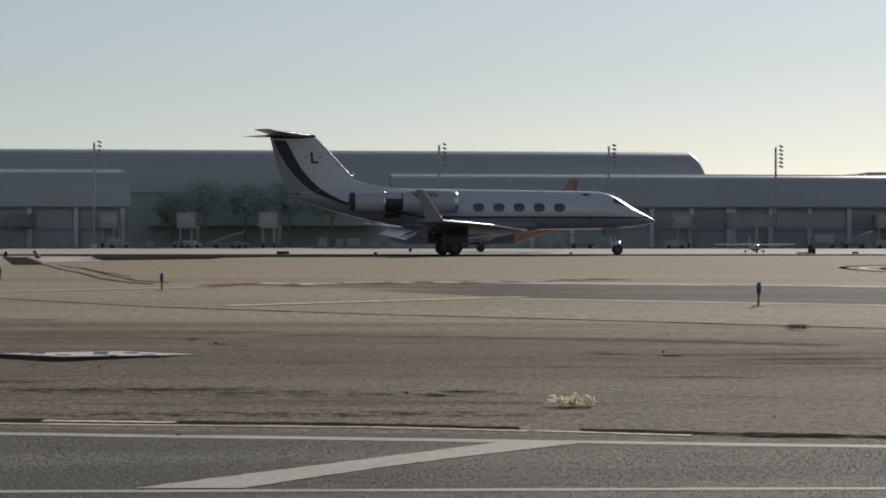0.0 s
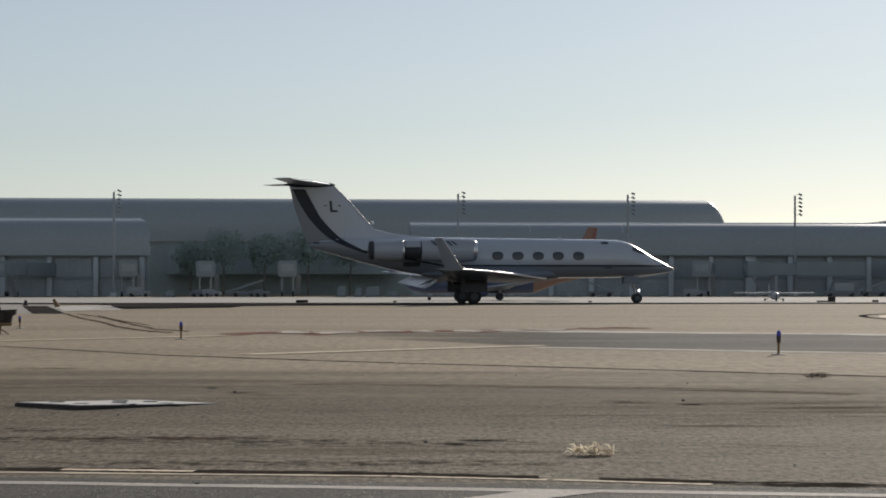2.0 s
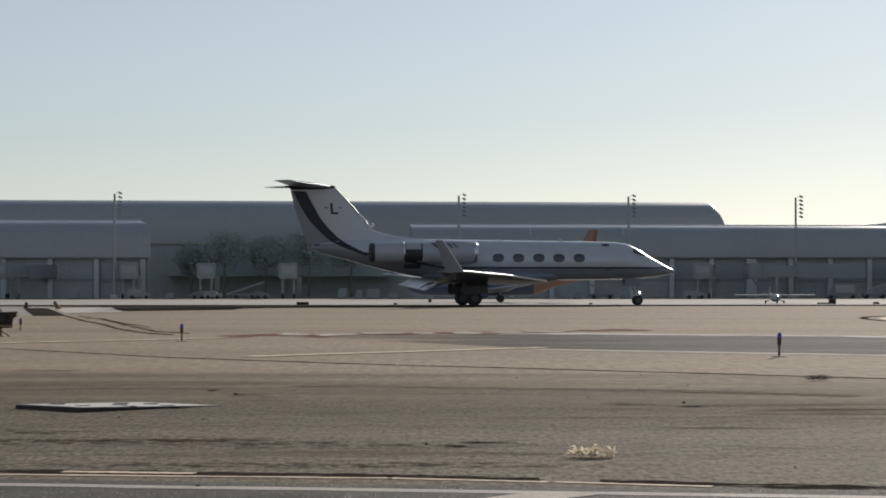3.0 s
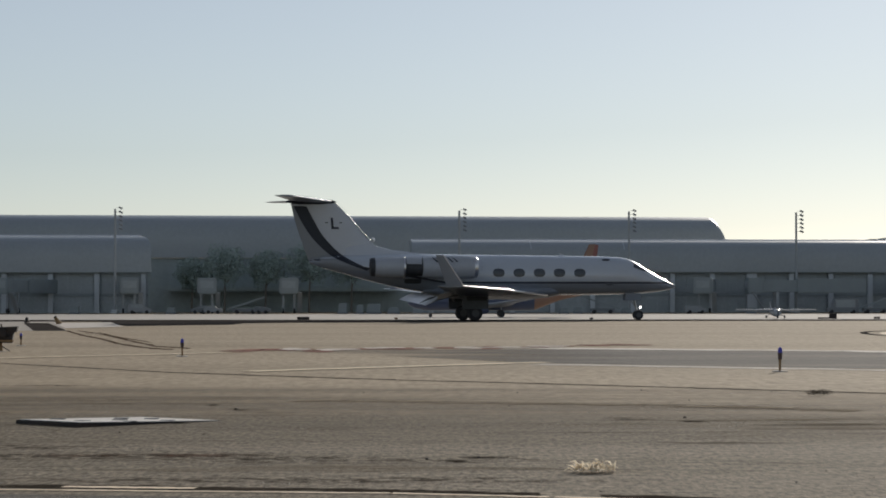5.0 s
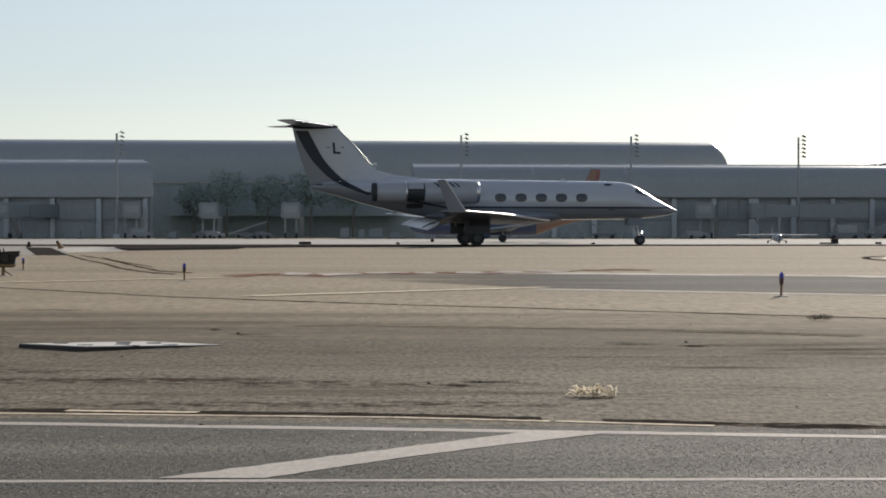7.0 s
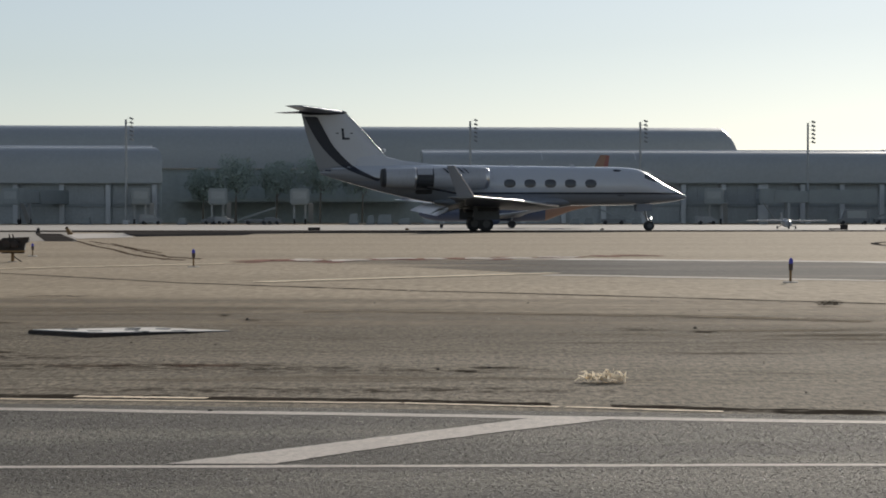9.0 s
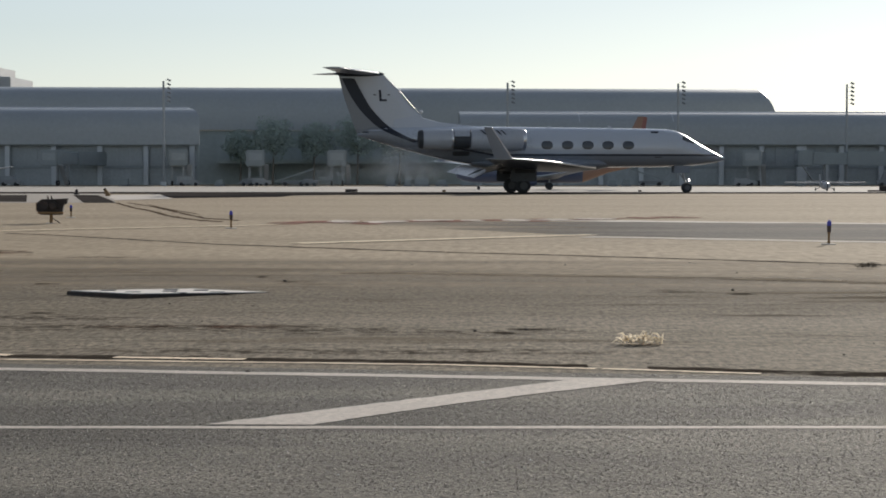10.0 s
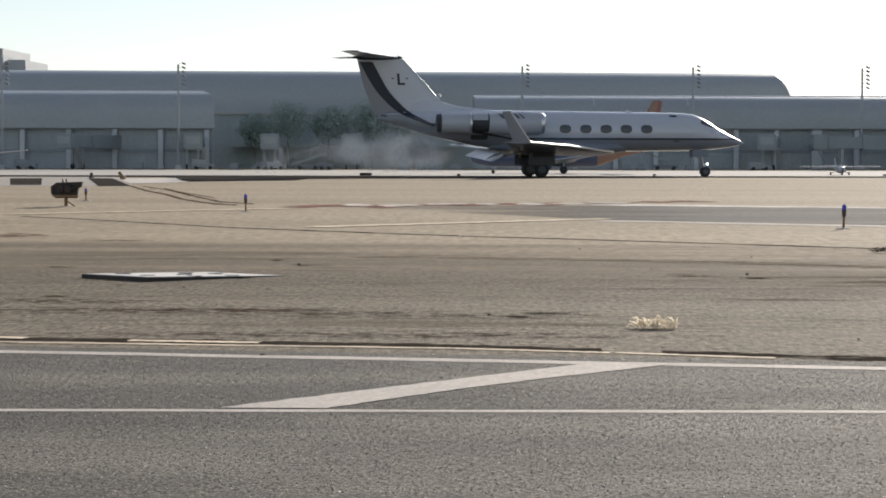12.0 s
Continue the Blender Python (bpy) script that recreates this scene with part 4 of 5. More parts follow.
def terminal_hall():
    t = thing("terminal_hall", "long airport hall with a dark vaulted metal roof", "building", HALL)
    roof = shell("roof", -220, 69.0, 34, 20, 12.0, 21.75, 0.42, t, "dark barrel-vaulted metal roof", 3.4)
    part("end_wall", box(62.4, 63.2, 36, 46, 0, 11.9), M_FASCIA, t)
    part("front_wall", box(-219, 62.3, 35.0, 36.0, 0, 11.9), M_HALLWALL, t, "dark glazed front wall")
    for i in range(16):
        u = -58 + i * 3.4
        part("mullion", box(u - 0.06, u + 0.06, 34.9, 34.99, 4.5, 11.8), M_HALLWALL, t)
    part("canopy", box(-57, -7, 27, 34.6, 4.6, 5.3, 0.1), M_HALLWALL, t, "grey canopy edge")
    for u in (-9.4, -34.0):
        part("roof_joint", box(u - 0.1, u + 0.1, 37.2, 38.2, 20.2, 20.75), M_COLUMN, roof, "pale roof joint")
    return t


terminal_hall()


def far_tower():
    t = thing("office_building", "pale blue-grey flat-roofed office building far off", "building", pose(-161, 640, -1.15))
    part("wall", box(-60, 7, 0, 40, 0, 33.2, 0.3), M_TOWER, t, "pale panelled wall")
    part("penthouse", box(-60, 6.8, 0.4, 38, 33.2, 35.8), M_FASCIA, t)
    part("wing", box(7.1, 13.0, 4, 36, 0, 32.4, 0.2), M_TOWER, t)
    for i in range(8):
        part("window_band", box(-59, 6, -0.12, -0.01, 3 + 3.7 * i, 4.6 + 3.7 * i), M_TGLASS, t, "dark window band")
    t2 = thing("distant_building", "low grey flat-roofed building far behind the terminal", "building", pose(130, 660, -1.15))
    part("wall", box(0, 90, 0, 40, 0, 20.0), M_TOWER, t2)
    part("roof", loft([[(-1, -1, 20.0), (91, -1, 20.0), (91, -1, 22.3), (5.5, -1, 22.0), (-1, -1, 21.1)], [(-1, 41, 20.0), (91, 41, 20.0), (91, 41, 22.3), (5.5, 41, 22.0), (-1, 41, 21.1)]]), M_BRIDGE, t2, "dark grey sloping roof")
    part("rooftop_unit", box(12, 90, 4, 30, 22.0, 22.7), M_ROOF, t2)


far_tower()


def light_mast():
    t = thing("light_mast", "tall grey apron floodlight mast with stacked lamps", "light mast", pose(0, 0, 0), "apron light masts")
    part("pole", tube((0, 0, 0), (0, 0, 20.4), 0.27, 0.2, 12), M_POLE, t, "", True)
    part("base", box(-0.6, 0.6, -0.6, 0.6, 0, 0.8, 0.05), M_COLUMN, t)
    part("ladder_rail", tube((1.1, 0, 16.4), (1.1, 0, 20.6), 0.025, 0.025, 6), M_POLE, t)
    for i in range(6):
        z = 20.6 - i * 0.82
        arm = part("arm", tube((0.2, 0, z), (1.1, 0, z), 0.025, 0.025, 6), M_POLE, t)
        part("lamp_head", loft([[(1.1 + dx, y - 0.1, z + dz) for dx, dz in ((-0.36, -0.06), (0.30, -0.30), (0.40, -0.02), (-0.28, 0.28))] for y in (-0.35, 0.35)]), M_LAMPHEAD, arm, "dark floodlight housing")
    return t


mast = light_mast()
MASTS = [(-63.5, 406.6), (3.55, 415.5), (37.7, 420.0), (72.1, 424.6), (-97.0, 402.0)]
mast.matrix_basis = pose(*MASTS[0], -1.15)
for x, y in MASTS[1:]:
    copy_thing(mast, pose(x, y, -1.15))


# ---------------------------------------------------------------- apron
def jet_bridge(x, y, turn, length=14.0):
    t = thing("jet_bridge", "grey corrugated passenger boarding bridge on wheeled legs", "jet bridge", pose(x, y, -1.15, 0, 0, turn), "boarding bridges")
    part("tunnel", box(0, length, -1.5, 1.5, 4.0, 6.8, 0.12), M_BRIDGE, t, "grey tunnel")
    part("outer_tunnel", box(-7, 0.3, -1.25, 1.25, 4.15, 6.55, 0.1), M_BRIDGE, t)
    cab = part("cab", box(-10, -7, -1.9, 1.9, 3.8, 7.0, 0.25), M_BRIDGE, t, "pale cab")
    part("window", box(-10.06, -10.01, -1.3, 1.3, 5.0, 6.4), M_TGLASS, cab)
    part("leg", box(-4.3, -3.7, -1.3, -0.9, 0.6, 4.14), M_POLE, t)
    part("leg", box(-4.3, -3.7, 0.9, 1.3, 0.6, 4.14), M_POLE, t)
    for s in (-1.1, 1.1):
        part("wheel", turned([(s - 0.2, 0.3), (s - 0.2, 0.55), (s + 0.2, 0.55), (s + 0.2, 0.3)], "y", 18, (-4.0, 0, 0.55)), M_TYRE, t)
    part("stair", loft([[(-6.6, -2.6, 0.2), (-6.6, -1.7, 0.2), (-6.6, -1.7, 0.4), (-6.6, -2.6, 0.4)], [(-9.2, -2.6, 4.0), (-9.2, -1.7, 4.0), (-9.2, -1.7, 4.2), (-9.2, -2.6, 4.2)]]), M_POLE, t)
    return t


for x, y, a in ((-83, 414, 75), (-62, 414, 100), (-47, 418, 97), (-30.5, 418, 94), (53, 420, 80), (71, 419, 4), (94, 424, 80)):
    jet_bridge(x, y, a)


def van(x, y, turn, mat, name, label, l=4.8, h=2.0, w=1.9):
    t = thing(name, label, "vehicle", pose(x, y, ground(y) + 0.02, 0, 0, turn))
    prof = [(-l / 2, 0.35), (l / 2, 0.35), (l / 2, 0.95), (l / 2 - 0.9, 1.1), (l / 2 - 1.5, h), (-l / 2 + 0.1, h), (-l / 2, 1.0)]
    part("body", loft([[(px, y0, pz) for px, pz in prof] for y0 in (-w / 2, w / 2)]), mat, t)
    for s in (-1, 1):
        part("window", box(-l / 2 + 0.6, l / 2 - 1.7, s * (w / 2 + 0.012) - 0.01, s * (w / 2 + 0.012) + 0.01, 1.15, h - 0.2), M_TGLASS, t)
        for wx in (-l / 2 + 0.9, l / 2 - 0.9):
            part("wheel", turned([(-0.1, 0.2), (-0.1, 0.34), (0.1, 0.34), (0.1, 0.2)], "y", 16, (wx, s * w / 2, 0.34)), M_TYRE, t)
    return t


for x, y, a, mt, nm, lb, l, h in (
        (-58.5, 405, 10, M_VEHICLE, "service_van", "white airport service van on the apron", 4.6, 1.9),
        (-46.8, 404, 185, M_VEHICLEDARK, "baggage_tug", "dark grey baggage tug on the apron", 3.4, 1.5),
        (-44.0, 403, 5, M_VEHICLE, "service_van", "white airport service van on the apron", 3.6, 1.5),
        (-34.5, 403, 0, M_VEHICLEDARK, "baggage_tug", "dark grey baggage tug on the apron", 3.2, 1.4),
        (48.6, 400, 0, M_VEHICLE, "service_van", "white airport service van on the apron", 4.2, 1.5),
        (89.0, 400, 0, M_VEHICLE, "service_van", "white airport service van on the apron", 4.2, 1.6),
        (-93.0, 404, 0, M_VEHICLE, "service_van", "white airport service van on the apron", 4.2, 1.9),
        (77.0, 402, 180, M_VEHICLEDARK, "fuel_truck", "grey fuel truck on the apron", 6.0, 2.8)):
    van(x, y, a, mt, nm, lb, l, h)


def belt_loader(x, y, turn):
    t = thing("belt_loader", "grey belt loader with raised conveyor", "loader", pose(x, y, ground(y) + 0.02, 0, 0, turn))
    part("chassis", box(-2.6, 2.0, -0.8, 0.8, 0.4, 1.0, 0.06), M_VEHICLEDARK, t)
    part("conveyor", loft([[(-3.6, -0.4, 0.7), (-3.6, 0.4, 0.7), (-3.6, 0.4, 1.0), (-3.6, -0.4, 1.0)], [(3.6, -0.4, 3.1), (3.6, 0.4, 3.1), (3.6, 0.4, 3.4), (3.6, -0.4, 3.4)]]), M_BRIDGE, t, "grey conveyor")
    for wx in (-1.8, 1.3):
        for s in (-0.8, 0.8):
            part("wheel", turned([(-0.12, 0.2), (-0.12, 0.38), (0.12, 0.38), (0.12, 0.2)], "y", 16, (wx, s, 0.38)), M_TYRE, t)


belt_loader(-37.6, 403, 0)
belt_loader(84.0, 404, 0)


def cargo_container(x, y, w, h):
    t = thing("baggage_container", "pale metal baggage container on the apron", "container", pose(x, y, ground(y) + 0.02), "baggage containers")
    part("shell", loft([[(-w / 2, -0.8, 0.3), (w / 2, -0.8, 0.3), (w / 2, -0.8, h), (-w / 2 + 0.3, -0.8, h), (-w / 2, -0.8, h * 0.6)],
                        [(-w / 2, 0.8, 0.3), (w / 2, 0.8, 0.3), (w / 2, 0.8, h), (-w / 2 + 0.3, 0.8, h), (-w / 2, 0.8, h * 0.6)]]), M_BRIDGE, t)
    part("dolly", box(-w / 2 - 0.2, w / 2 + 0.2, -0.85, 0.85, 0.0, 0.28), M_VEHICLEDARK, t)


belt_loader(30.5, 400, 180)
for x, w, h in ((-19.0, 1.6, 2.0), (-15.7, 1.3, 1.7), (-13.0, 2.6, 1.9), (-9.2, 2.0, 1.2), (23.5, 1.5, 1.1), (26.2, 1.4, 1.2), (35.5, 1.6, 1.1), (59.5, 1.5, 1.0), (-70.5, 1.6, 1.4), (-52.0, 1.5, 1.2)):
    cargo_container(x, 402, w, h)


# ---------------------------------------------------------------- parked airliner
def airliner(x, y, turn, size):
    t = thing("airliner", "parked dark blue airliner with orange and red tail", "aircraft", pose(x, y, ground(y) + 0.02, 0, 0, turn) @ Matrix.Scale(size, 4))
    # nose along local +x, seen from its side
    keys = [(16.3, 2.75, 0.05), (15.9, 2.8, 0.6), (14.9, 2.95, 1.2), (13.2, 3.1, 1.7), (11.2, 3.18, 1.88), (0, 3.18, 1.88), (-8, 3.2, 1.86), (-10.5, 3.75, 1.45), (-13, 4.3, 1.05), (-17, 4.75, 0.6), (-19.4, 4.95, 0.2)]
    def rings(a, b):
        return [[(x, r * math.cos(q), z + r * math.sin(q)) for q in (2 * math.pi * i / 26 for i in range(26))] for x, z, r in keys if a <= x <= b]
    body = part("fuselage", loft(rings(-8, 20)), M_BLUE, t, "dark blue fuselage", True)
    part("tail_cone", loft(rings(-20, -8)), M_ORANGE, t, "orange and red tail cone", True)
    part("belly", loft([[(x, r * math.cos(q), z + r * math.sin(q)) for q in (math.pi * (1.1 + 0.8 * i / 12) for i in range(13))] for x, z, r in ((10.5, 3.17, 1.9), (0, 3.17, 1.9), (-7.3, 3.17, 1.9))], caps=False, closed=False), M_BLUE, body, "dark blue belly", True)
    fin = part("fin", loft([foil(-12.3, -18.4, 0, 5.0, 0.5, vertical=True), foil(-15.6, -18.8, 0, 8.0, 0.4, vertical=True), foil(-18.6, -20.0, 0, 14.0, 0.25, vertical=True)]), M_ORANGE, t, "tall orange fin", True)
    part("rudder", loft([[(-18.0, -0.12, 5.2), (-18.0, 0.12, 5.2), (-19.2, 0, 5.2)], [(-19.7, -0.06, 13.9), (-19.7, 0.06, 13.9), (-20.4, 0, 13.9)]]), M_RED, fin, "red rudder")
    for s in (-1, 1):
        part("wing", loft([foil(4, -3.5, s * 1.6, 2.2, 0.9), foil(-0.5, -4.2, s * 6.5, 2.7, 0.5), foil(-6.3, -7.8, s * 16.5, 3.6, 0.2)]), M_PLANEWHITE, t, "pale grey wing", True)
        part("tailplane", loft([foil(-14.4, -18.0, s * 0.5, 5.0, 0.3), foil(-17.8, -19.2, s * 7.0, 5.7, 0.15)]), M_JETGREY, t, "", True)
        part("engine", turned([(5.2, 0.7), (5.25, 0.86), (4.4, 1.0), (2.6, 0.98), (1.2, 0.7), (0.8, 0.4)], "x", 22, (0, s * 4.8, 1.45)), M_BLUE, t, "", True)
        for k in (-0.35, 0.35):
            part("wheel", turned([(k - 0.17, 0.35), (k - 0.17, 0.7), (k + 0.17, 0.7), (k + 0.17, 0.35)], "y", 18, (-1.6, s * 2.85, 0.7)), M_TYRE, t)
        part("main_gear", tube((-1.6, s * 2.85, 0.5), (-1.5, s * 2.6, 2.3), 0.16), M_STEEL, t)
    part("nose_gear", tube((11.9, 0, 0.3), (11.8, 0, 1.6), 0.1), M_STEEL, t)
    part("wheel", turned([(-0.2, 0.2), (-0.2, 0.34), (0.2, 0.34), (0.2, 0.2)], "y", 18, (11.9, 0, 0.34)), M_TYRE, t)
    for i in range(20):
        part("window", box(-7 + i * 0.95, -6.7 + i * 0.95, 1.86, 1.9, 3.55, 3.9), M_TGLASS, body)


airliner(7.68, 315, 180, 0.784)
airliner(-103.4, 386, 90, 1.0)


def light_plane(x, y):
    t = thing("light_aircraft", "small white single-engine aircraft facing across the runway", "aircraft", pose(x, y, ground(y) + 0.03, 0, 0, -90))
    part("fuselage", loft([[(px, w * math.cos(q), z + h * math.sin(q)) for q in (2 * math.pi * i / 18 for i in range(18))]
                           for px, z, w, h in ((2.1, 0.72, 0.1, 0.1), (1.9, 0.72, 0.46, 0.42), (0.9, 0.75, 0.6, 0.55), (-0.5, 0.74, 0.62, 0.52), (-2.5, 0.80, 0.35, 0.32), (-5.0, 0.95, 0.08, 0.12))]), M_PLANEWHITE, t, "", True)
    part("canopy", loft([[(px, w * math.cos(q), 0.98 + h * math.sin(q)) for q in (2 * math.pi * i / 14 for i in range(14))] for px, w, h in ((0.7, 0.3, 0.1), (0.2, 0.52, 0.48), (-1.2, 0.5, 0.5), (-2.2, 0.25, 0.15))]), M_GLASS, t, "dark cockpit glazing", True)
    for s in (-1, 1):
        part("wing", loft([foil(0.6, -1.1, s * 0.05, 1.12, 0.22), foil(0.4, -1.0, s * 5.6, 1.18, 0.16)]), M_PLANEWHITE, t, "white wing", True)
        part("tailplane", loft([foil(-4.1, -5.0, s * 0.05, 1.3, 0.1), foil(-4.3, -5.0, s * 1.7, 1.3, 0.07)]), M_PLANEWHITE, t, "", True)
        part("gear_leg", tube((-0.3, s * 1.3, 0.2), (-0.3, s * 0.5, 0.6), 0.05), M_STEEL, t)
        part("wheel", turned([(-0.08, 0.1), (-0.08, 0.2), (0.08, 0.2), (0.08, 0.1)], "y", 14, (-0.3, s * 1.3, 0.2)), M_TYRE, t)
    part("fin", loft([foil(-3.9, -5.1, 0, 1.2, 0.1, vertical=True), foil(-4.6, -5.3, 0, 2.35, 0.06, vertical=True)]), M_PLANEWHITE, t, "", True)
    part("nose_leg", tube((1.5, 0, 0.2), (1.4, 0, 0.5), 0.04), M_STEEL, t)
    part("wheel", turned([(-0.06, 0.1), (-0.06, 0.19), (0.06, 0.19), (0.06, 0.1)], "y", 14, (1.5, 0, 0.19)), M_TYRE, t)
    part("propeller", box(2.12, 2.18, -0.06, 0.06, 0.02, 1.45, 0.01), M_DARK, t)


light_plane(47.3, 296)


# ---------------------------------------------------------------- airfield furniture
def low_sign(x, y, w, h, mat, label, name="airfield_sign"):
    t = thing(name, label, "airfield sign", pose(x, y, ground(y)), "low airfield signs")
    part("panel", box(-w / 2, w / 2, -0.09, 0.09, 0.06, h, 0.015), mat, t)
    for s in (-1, 1):
        part("leg", tube((s * w * 0.35, 0, 0), (s * w * 0.35, 0, 0.07), 0.02, 0.02, 8), M_STEEL, t)
    return t


low_sign(-8.2, 124.0, 0.72, 0.22, M_BOXBLACK, "low dark airfield sign on short legs")
low_sign(-2.7, 124.2, 0.20, 0.17, M_BROWNSTEM, "small brown airfield marker box")
low_sign(9.0, 125.6, 0.2, 0.15, M_BOXBLACK, "small dark airfield marker box")
low_sign(26.75, 145.0, 1.30, 0.16, M_BOXBLACK, "long low dark airfield marker")
low_sign(27.2, 145.3, 0.5, 0.42, M_BOXBLACK, "dark airfield marker box")
low_sign(30.6, 147.0, 0.42, 0.2, M_BOXBLACK, "small dark airfield marker box")


def edge_light(x, y, h, lean=0.0):
    t = thing("taxiway_light", "blue taxiway edge light on a weathered brown stem", "airfield light", pose(x, y, 0, lean, lean, 0), "taxiway edge lights")
    part("base_plate", turned([(0.0, 0.12), (0.012, 0.12), (0.02, 0.10)], "z", 18), M_SLAB, t, "pale base plate", True)
    part("stem", turned([(0.015, 0.02), (h * 0.45, 0.018), (h * 0.47, 0.024), (h * 0.5, 0.028), (h * 0.74, 0.03)], "z", 14), M_BROWNSTEM, t, "", True)
    part("collar", turned([(h * 0.50, 0.031), (h * 0.72, 0.035), (h * 0.745, 0.038), (h * 0.765, 0.035)], "z", 16), M_COLLAR, t, "dark metal collar", True)
    part("lens", turned([(h * 0.76, 0.034), (h * 0.85, 0.036), (h * 0.93, 0.030), (h * 0.98, 0.016), (h, 0.004)], "z", 18), M_BLUELENS, t, "blue glass lens", True)


edge_light(-5.23, 42.2, 0.37)
edge_light(5.31, 32.85, 0.39, 1.0)
edge_light(-10.6, 52.74, 0.33)


def approach_box(x, y):
    t = thing("light_unit", "weathered black airfield light unit on a short post", "airfield light", pose(x, y, 0, 0, 0, 8))
    body = part("housing", loft([[(px, -0.2, pz) for px, pz in ((-0.25, 0.22), (0.26, 0.24), (0.30, 0.50), (0.22, 0.55), (-0.20, 0.54), (-0.31, 0.46), (-0.30, 0.30))],
                                 [(px, 0.2, pz) for px, pz in ((-0.25, 0.22), (0.26, 0.24), (0.30, 0.50), (0.22, 0.55), (-0.20, 0.54), (-0.31, 0.46), (-0.30, 0.30))]]), M_BOXBLACK, t)
    part("hood", loft([[(0.1, -0.25, 0.55), (0.38, -0.25, 0.56), (0.36, -0.25, 0.44), (0.28, -0.25, 0.42)], [(0.1, 0.25, 0.55), (0.38, 0.25, 0.56), (0.36, 0.25, 0.44), (0.28, 0.25, 0.42)]]), M_BOXBLACK, body)
    part("lens", turned([(-0.02, 0.07), (0.02, 0.05)], "y", 16, (0.16, -0.21, 0.40)), M_RUST, body, "dull red lens")
    part("bracket", box(-0.24, 0.26, -0.12, 0.12, 0.195, 0.216, 0.004), M_BOXBLACK, t)
    part("side_plate", box(-0.325, -0.305, -0.16, 0.16, 0.27, 0.47, 0.006), M_BROWNSTEM, body, "rusty brown side plate")
    part("tray", box(-0.29, 0.29, -0.24, -0.205, 0.222, 0.262, 0.006), M_BROWNSTEM, t, "rusty brown lower lip")
    for px in (-0.12, 0.05):
        part("lamp_tube", turned([(-0.30, 0.075), (-0.29, 0.085), (-0.2, 0.085)], "y", 18, (px, 0, 0.40)), M_BOXBLACK, body, "black lamp tube", True)
        part("lamp_glass", turned([(-0.297, 0.01), (-0.292, 0.07)], "y", 18, (px, 0, 0.40)), M_RIM, body, "dull grey lamp glass")
    part("post", tube((0, 0, 0), (0, 0, 0.2), 0.04, 0.035, 12), M_BROWNSTEM, t, "brown post")
    for px in (-0.06, 0.02):
        part("cap", tube((px, 0, 0.54), (px - 0.02, 0, 0.62), 0.02, 0.012, 8), M_BOXBLACK, t)
    part("foot", turned([(0, 0.12), (0.015, 0.11)], "z", 16), M_SLAB, t)
    part("cable", tube((0.03, 0, 0.12), (0.2, -0.1, 0.01), 0.012, 0.012, 6), M_BOXBLACK, t)


approach_box(-9.82, 46.63)


def stump_marker(x, y, h, lean, mat):
    t = thing("marker_stub", "short dark leaning marker stub", "marker", pose(x, y, 0, 0, lean, 0))
    part("stub", tube((0, 0, 0), (0, 0, h), 0.16, 0.07, 10), mat, t)
    part("cap", turned([(h, 0.09), (h + 0.05, 0.08), (h + 0.08, 0.02)], "z", 10), M_BOXBLACK, t, "", True)


stump_marker(-19.0, 104.0, 0.38, -30, M_BROWNSTEM)
stump_marker(-22.2, 112.0, 0.22, 0, M_BOXBLACK)


def trench_cover():
    t = thing("trench_cover", "pale raised steel cover plate with dark slots lying on asphalt", "cover plate")
    c = [(-3.86, 18.98), (-3.16, 18.38), (-2.02, 19.36), (-2.80, 19.66)]
    rim = (0.034, 0.040, 0.003, 0.018)
    mid = [sum(p[i] for p in c) / 4 for i in (0, 1)]
    def inset(k, lift):
        return [(mid[0] + (x - mid[0]) * k, mid[1] + (y - mid[1]) * k, h + lift) for (x, y), h in zip(c, rim)]
    part("frame", loft([[(x, y, 0.0) for x, y in c], inset(0.995, 0.0)]), M_BOXBLACK, t, "dark rim")
    part("plate", loft([inset(0.955, 0.0005), inset(0.95, 0.006)]), M_PLATE, t)
    a, b, d = Vector(c[0]), Vector(c[1]), Vector(c[3])
    for u, v in ((0.15, 0.25), (0.2, 0.72), (0.62, 0.2), (0.5, 0.55), (0.35, 0.88), (0.84, 0.45), (0.7, 0.82), (0.9, 0.82)):
        p = a + (b - a) * u + (d - a) * v
        top = rim[0] * (1 - u) * (1 - v) + rim[1] * u * (1 - v) + rim[2] * u * v + rim[3] * (1 - u) * v + 0.0105
        part("slot", box(p.x - 0.065, p.x + 0.065, p.y - 0.05, p.y + 0.05, top - 0.006, top), M_DARK, t, "dark slot")


trench_cover()


def strands(name, x, y, n, spread, length, rise, width, mat, label, category, seed):
    """A heap of thin bent strips."""
    rnd = random.Random(seed)
    bm = bmesh.new()
    for _ in range(n):
        r, a = spread * rnd.random() ** 0.7, rnd.uniform(0, 6.28)
        p = Vector((r * math.cos(a), r * 0.7 * math.sin(a), rnd.uniform(0.003, 0.02) + rise * 0.4 * max(0, 1 - r / spread) * rnd.random()))
        d = Vector((rnd.gauss(0, 1), rnd.gauss(0, 1), rnd.uniform(0.0, 1.1))).normalized() * length * rnd.uniform(0.4, 1.0)
        d.z = min(d.z, rise)
        s = Vector((-d.y, d.x, 0.3 * rnd.random())).normalized() * width * rnd.uniform(0.5, 1)
        q = p + d * 0.5 + Vector((0, 0, 0.2 * length * rnd.random()))
        e = p + d
        e.z = max(0.004, e.z - 0.1 * length)
        v = [bm.verts.new(w) for w in (p - s, p + s, q + s, q - s, e)]
        bm.faces.new((v[0], v[1], v[2], v[3]))
        bm.faces.new((v[3], v[2], v[4]))
    ob = solid(name, bm, mat, label, category, "stuff")
    ob.location = (x, y, 0.004)
    return ob


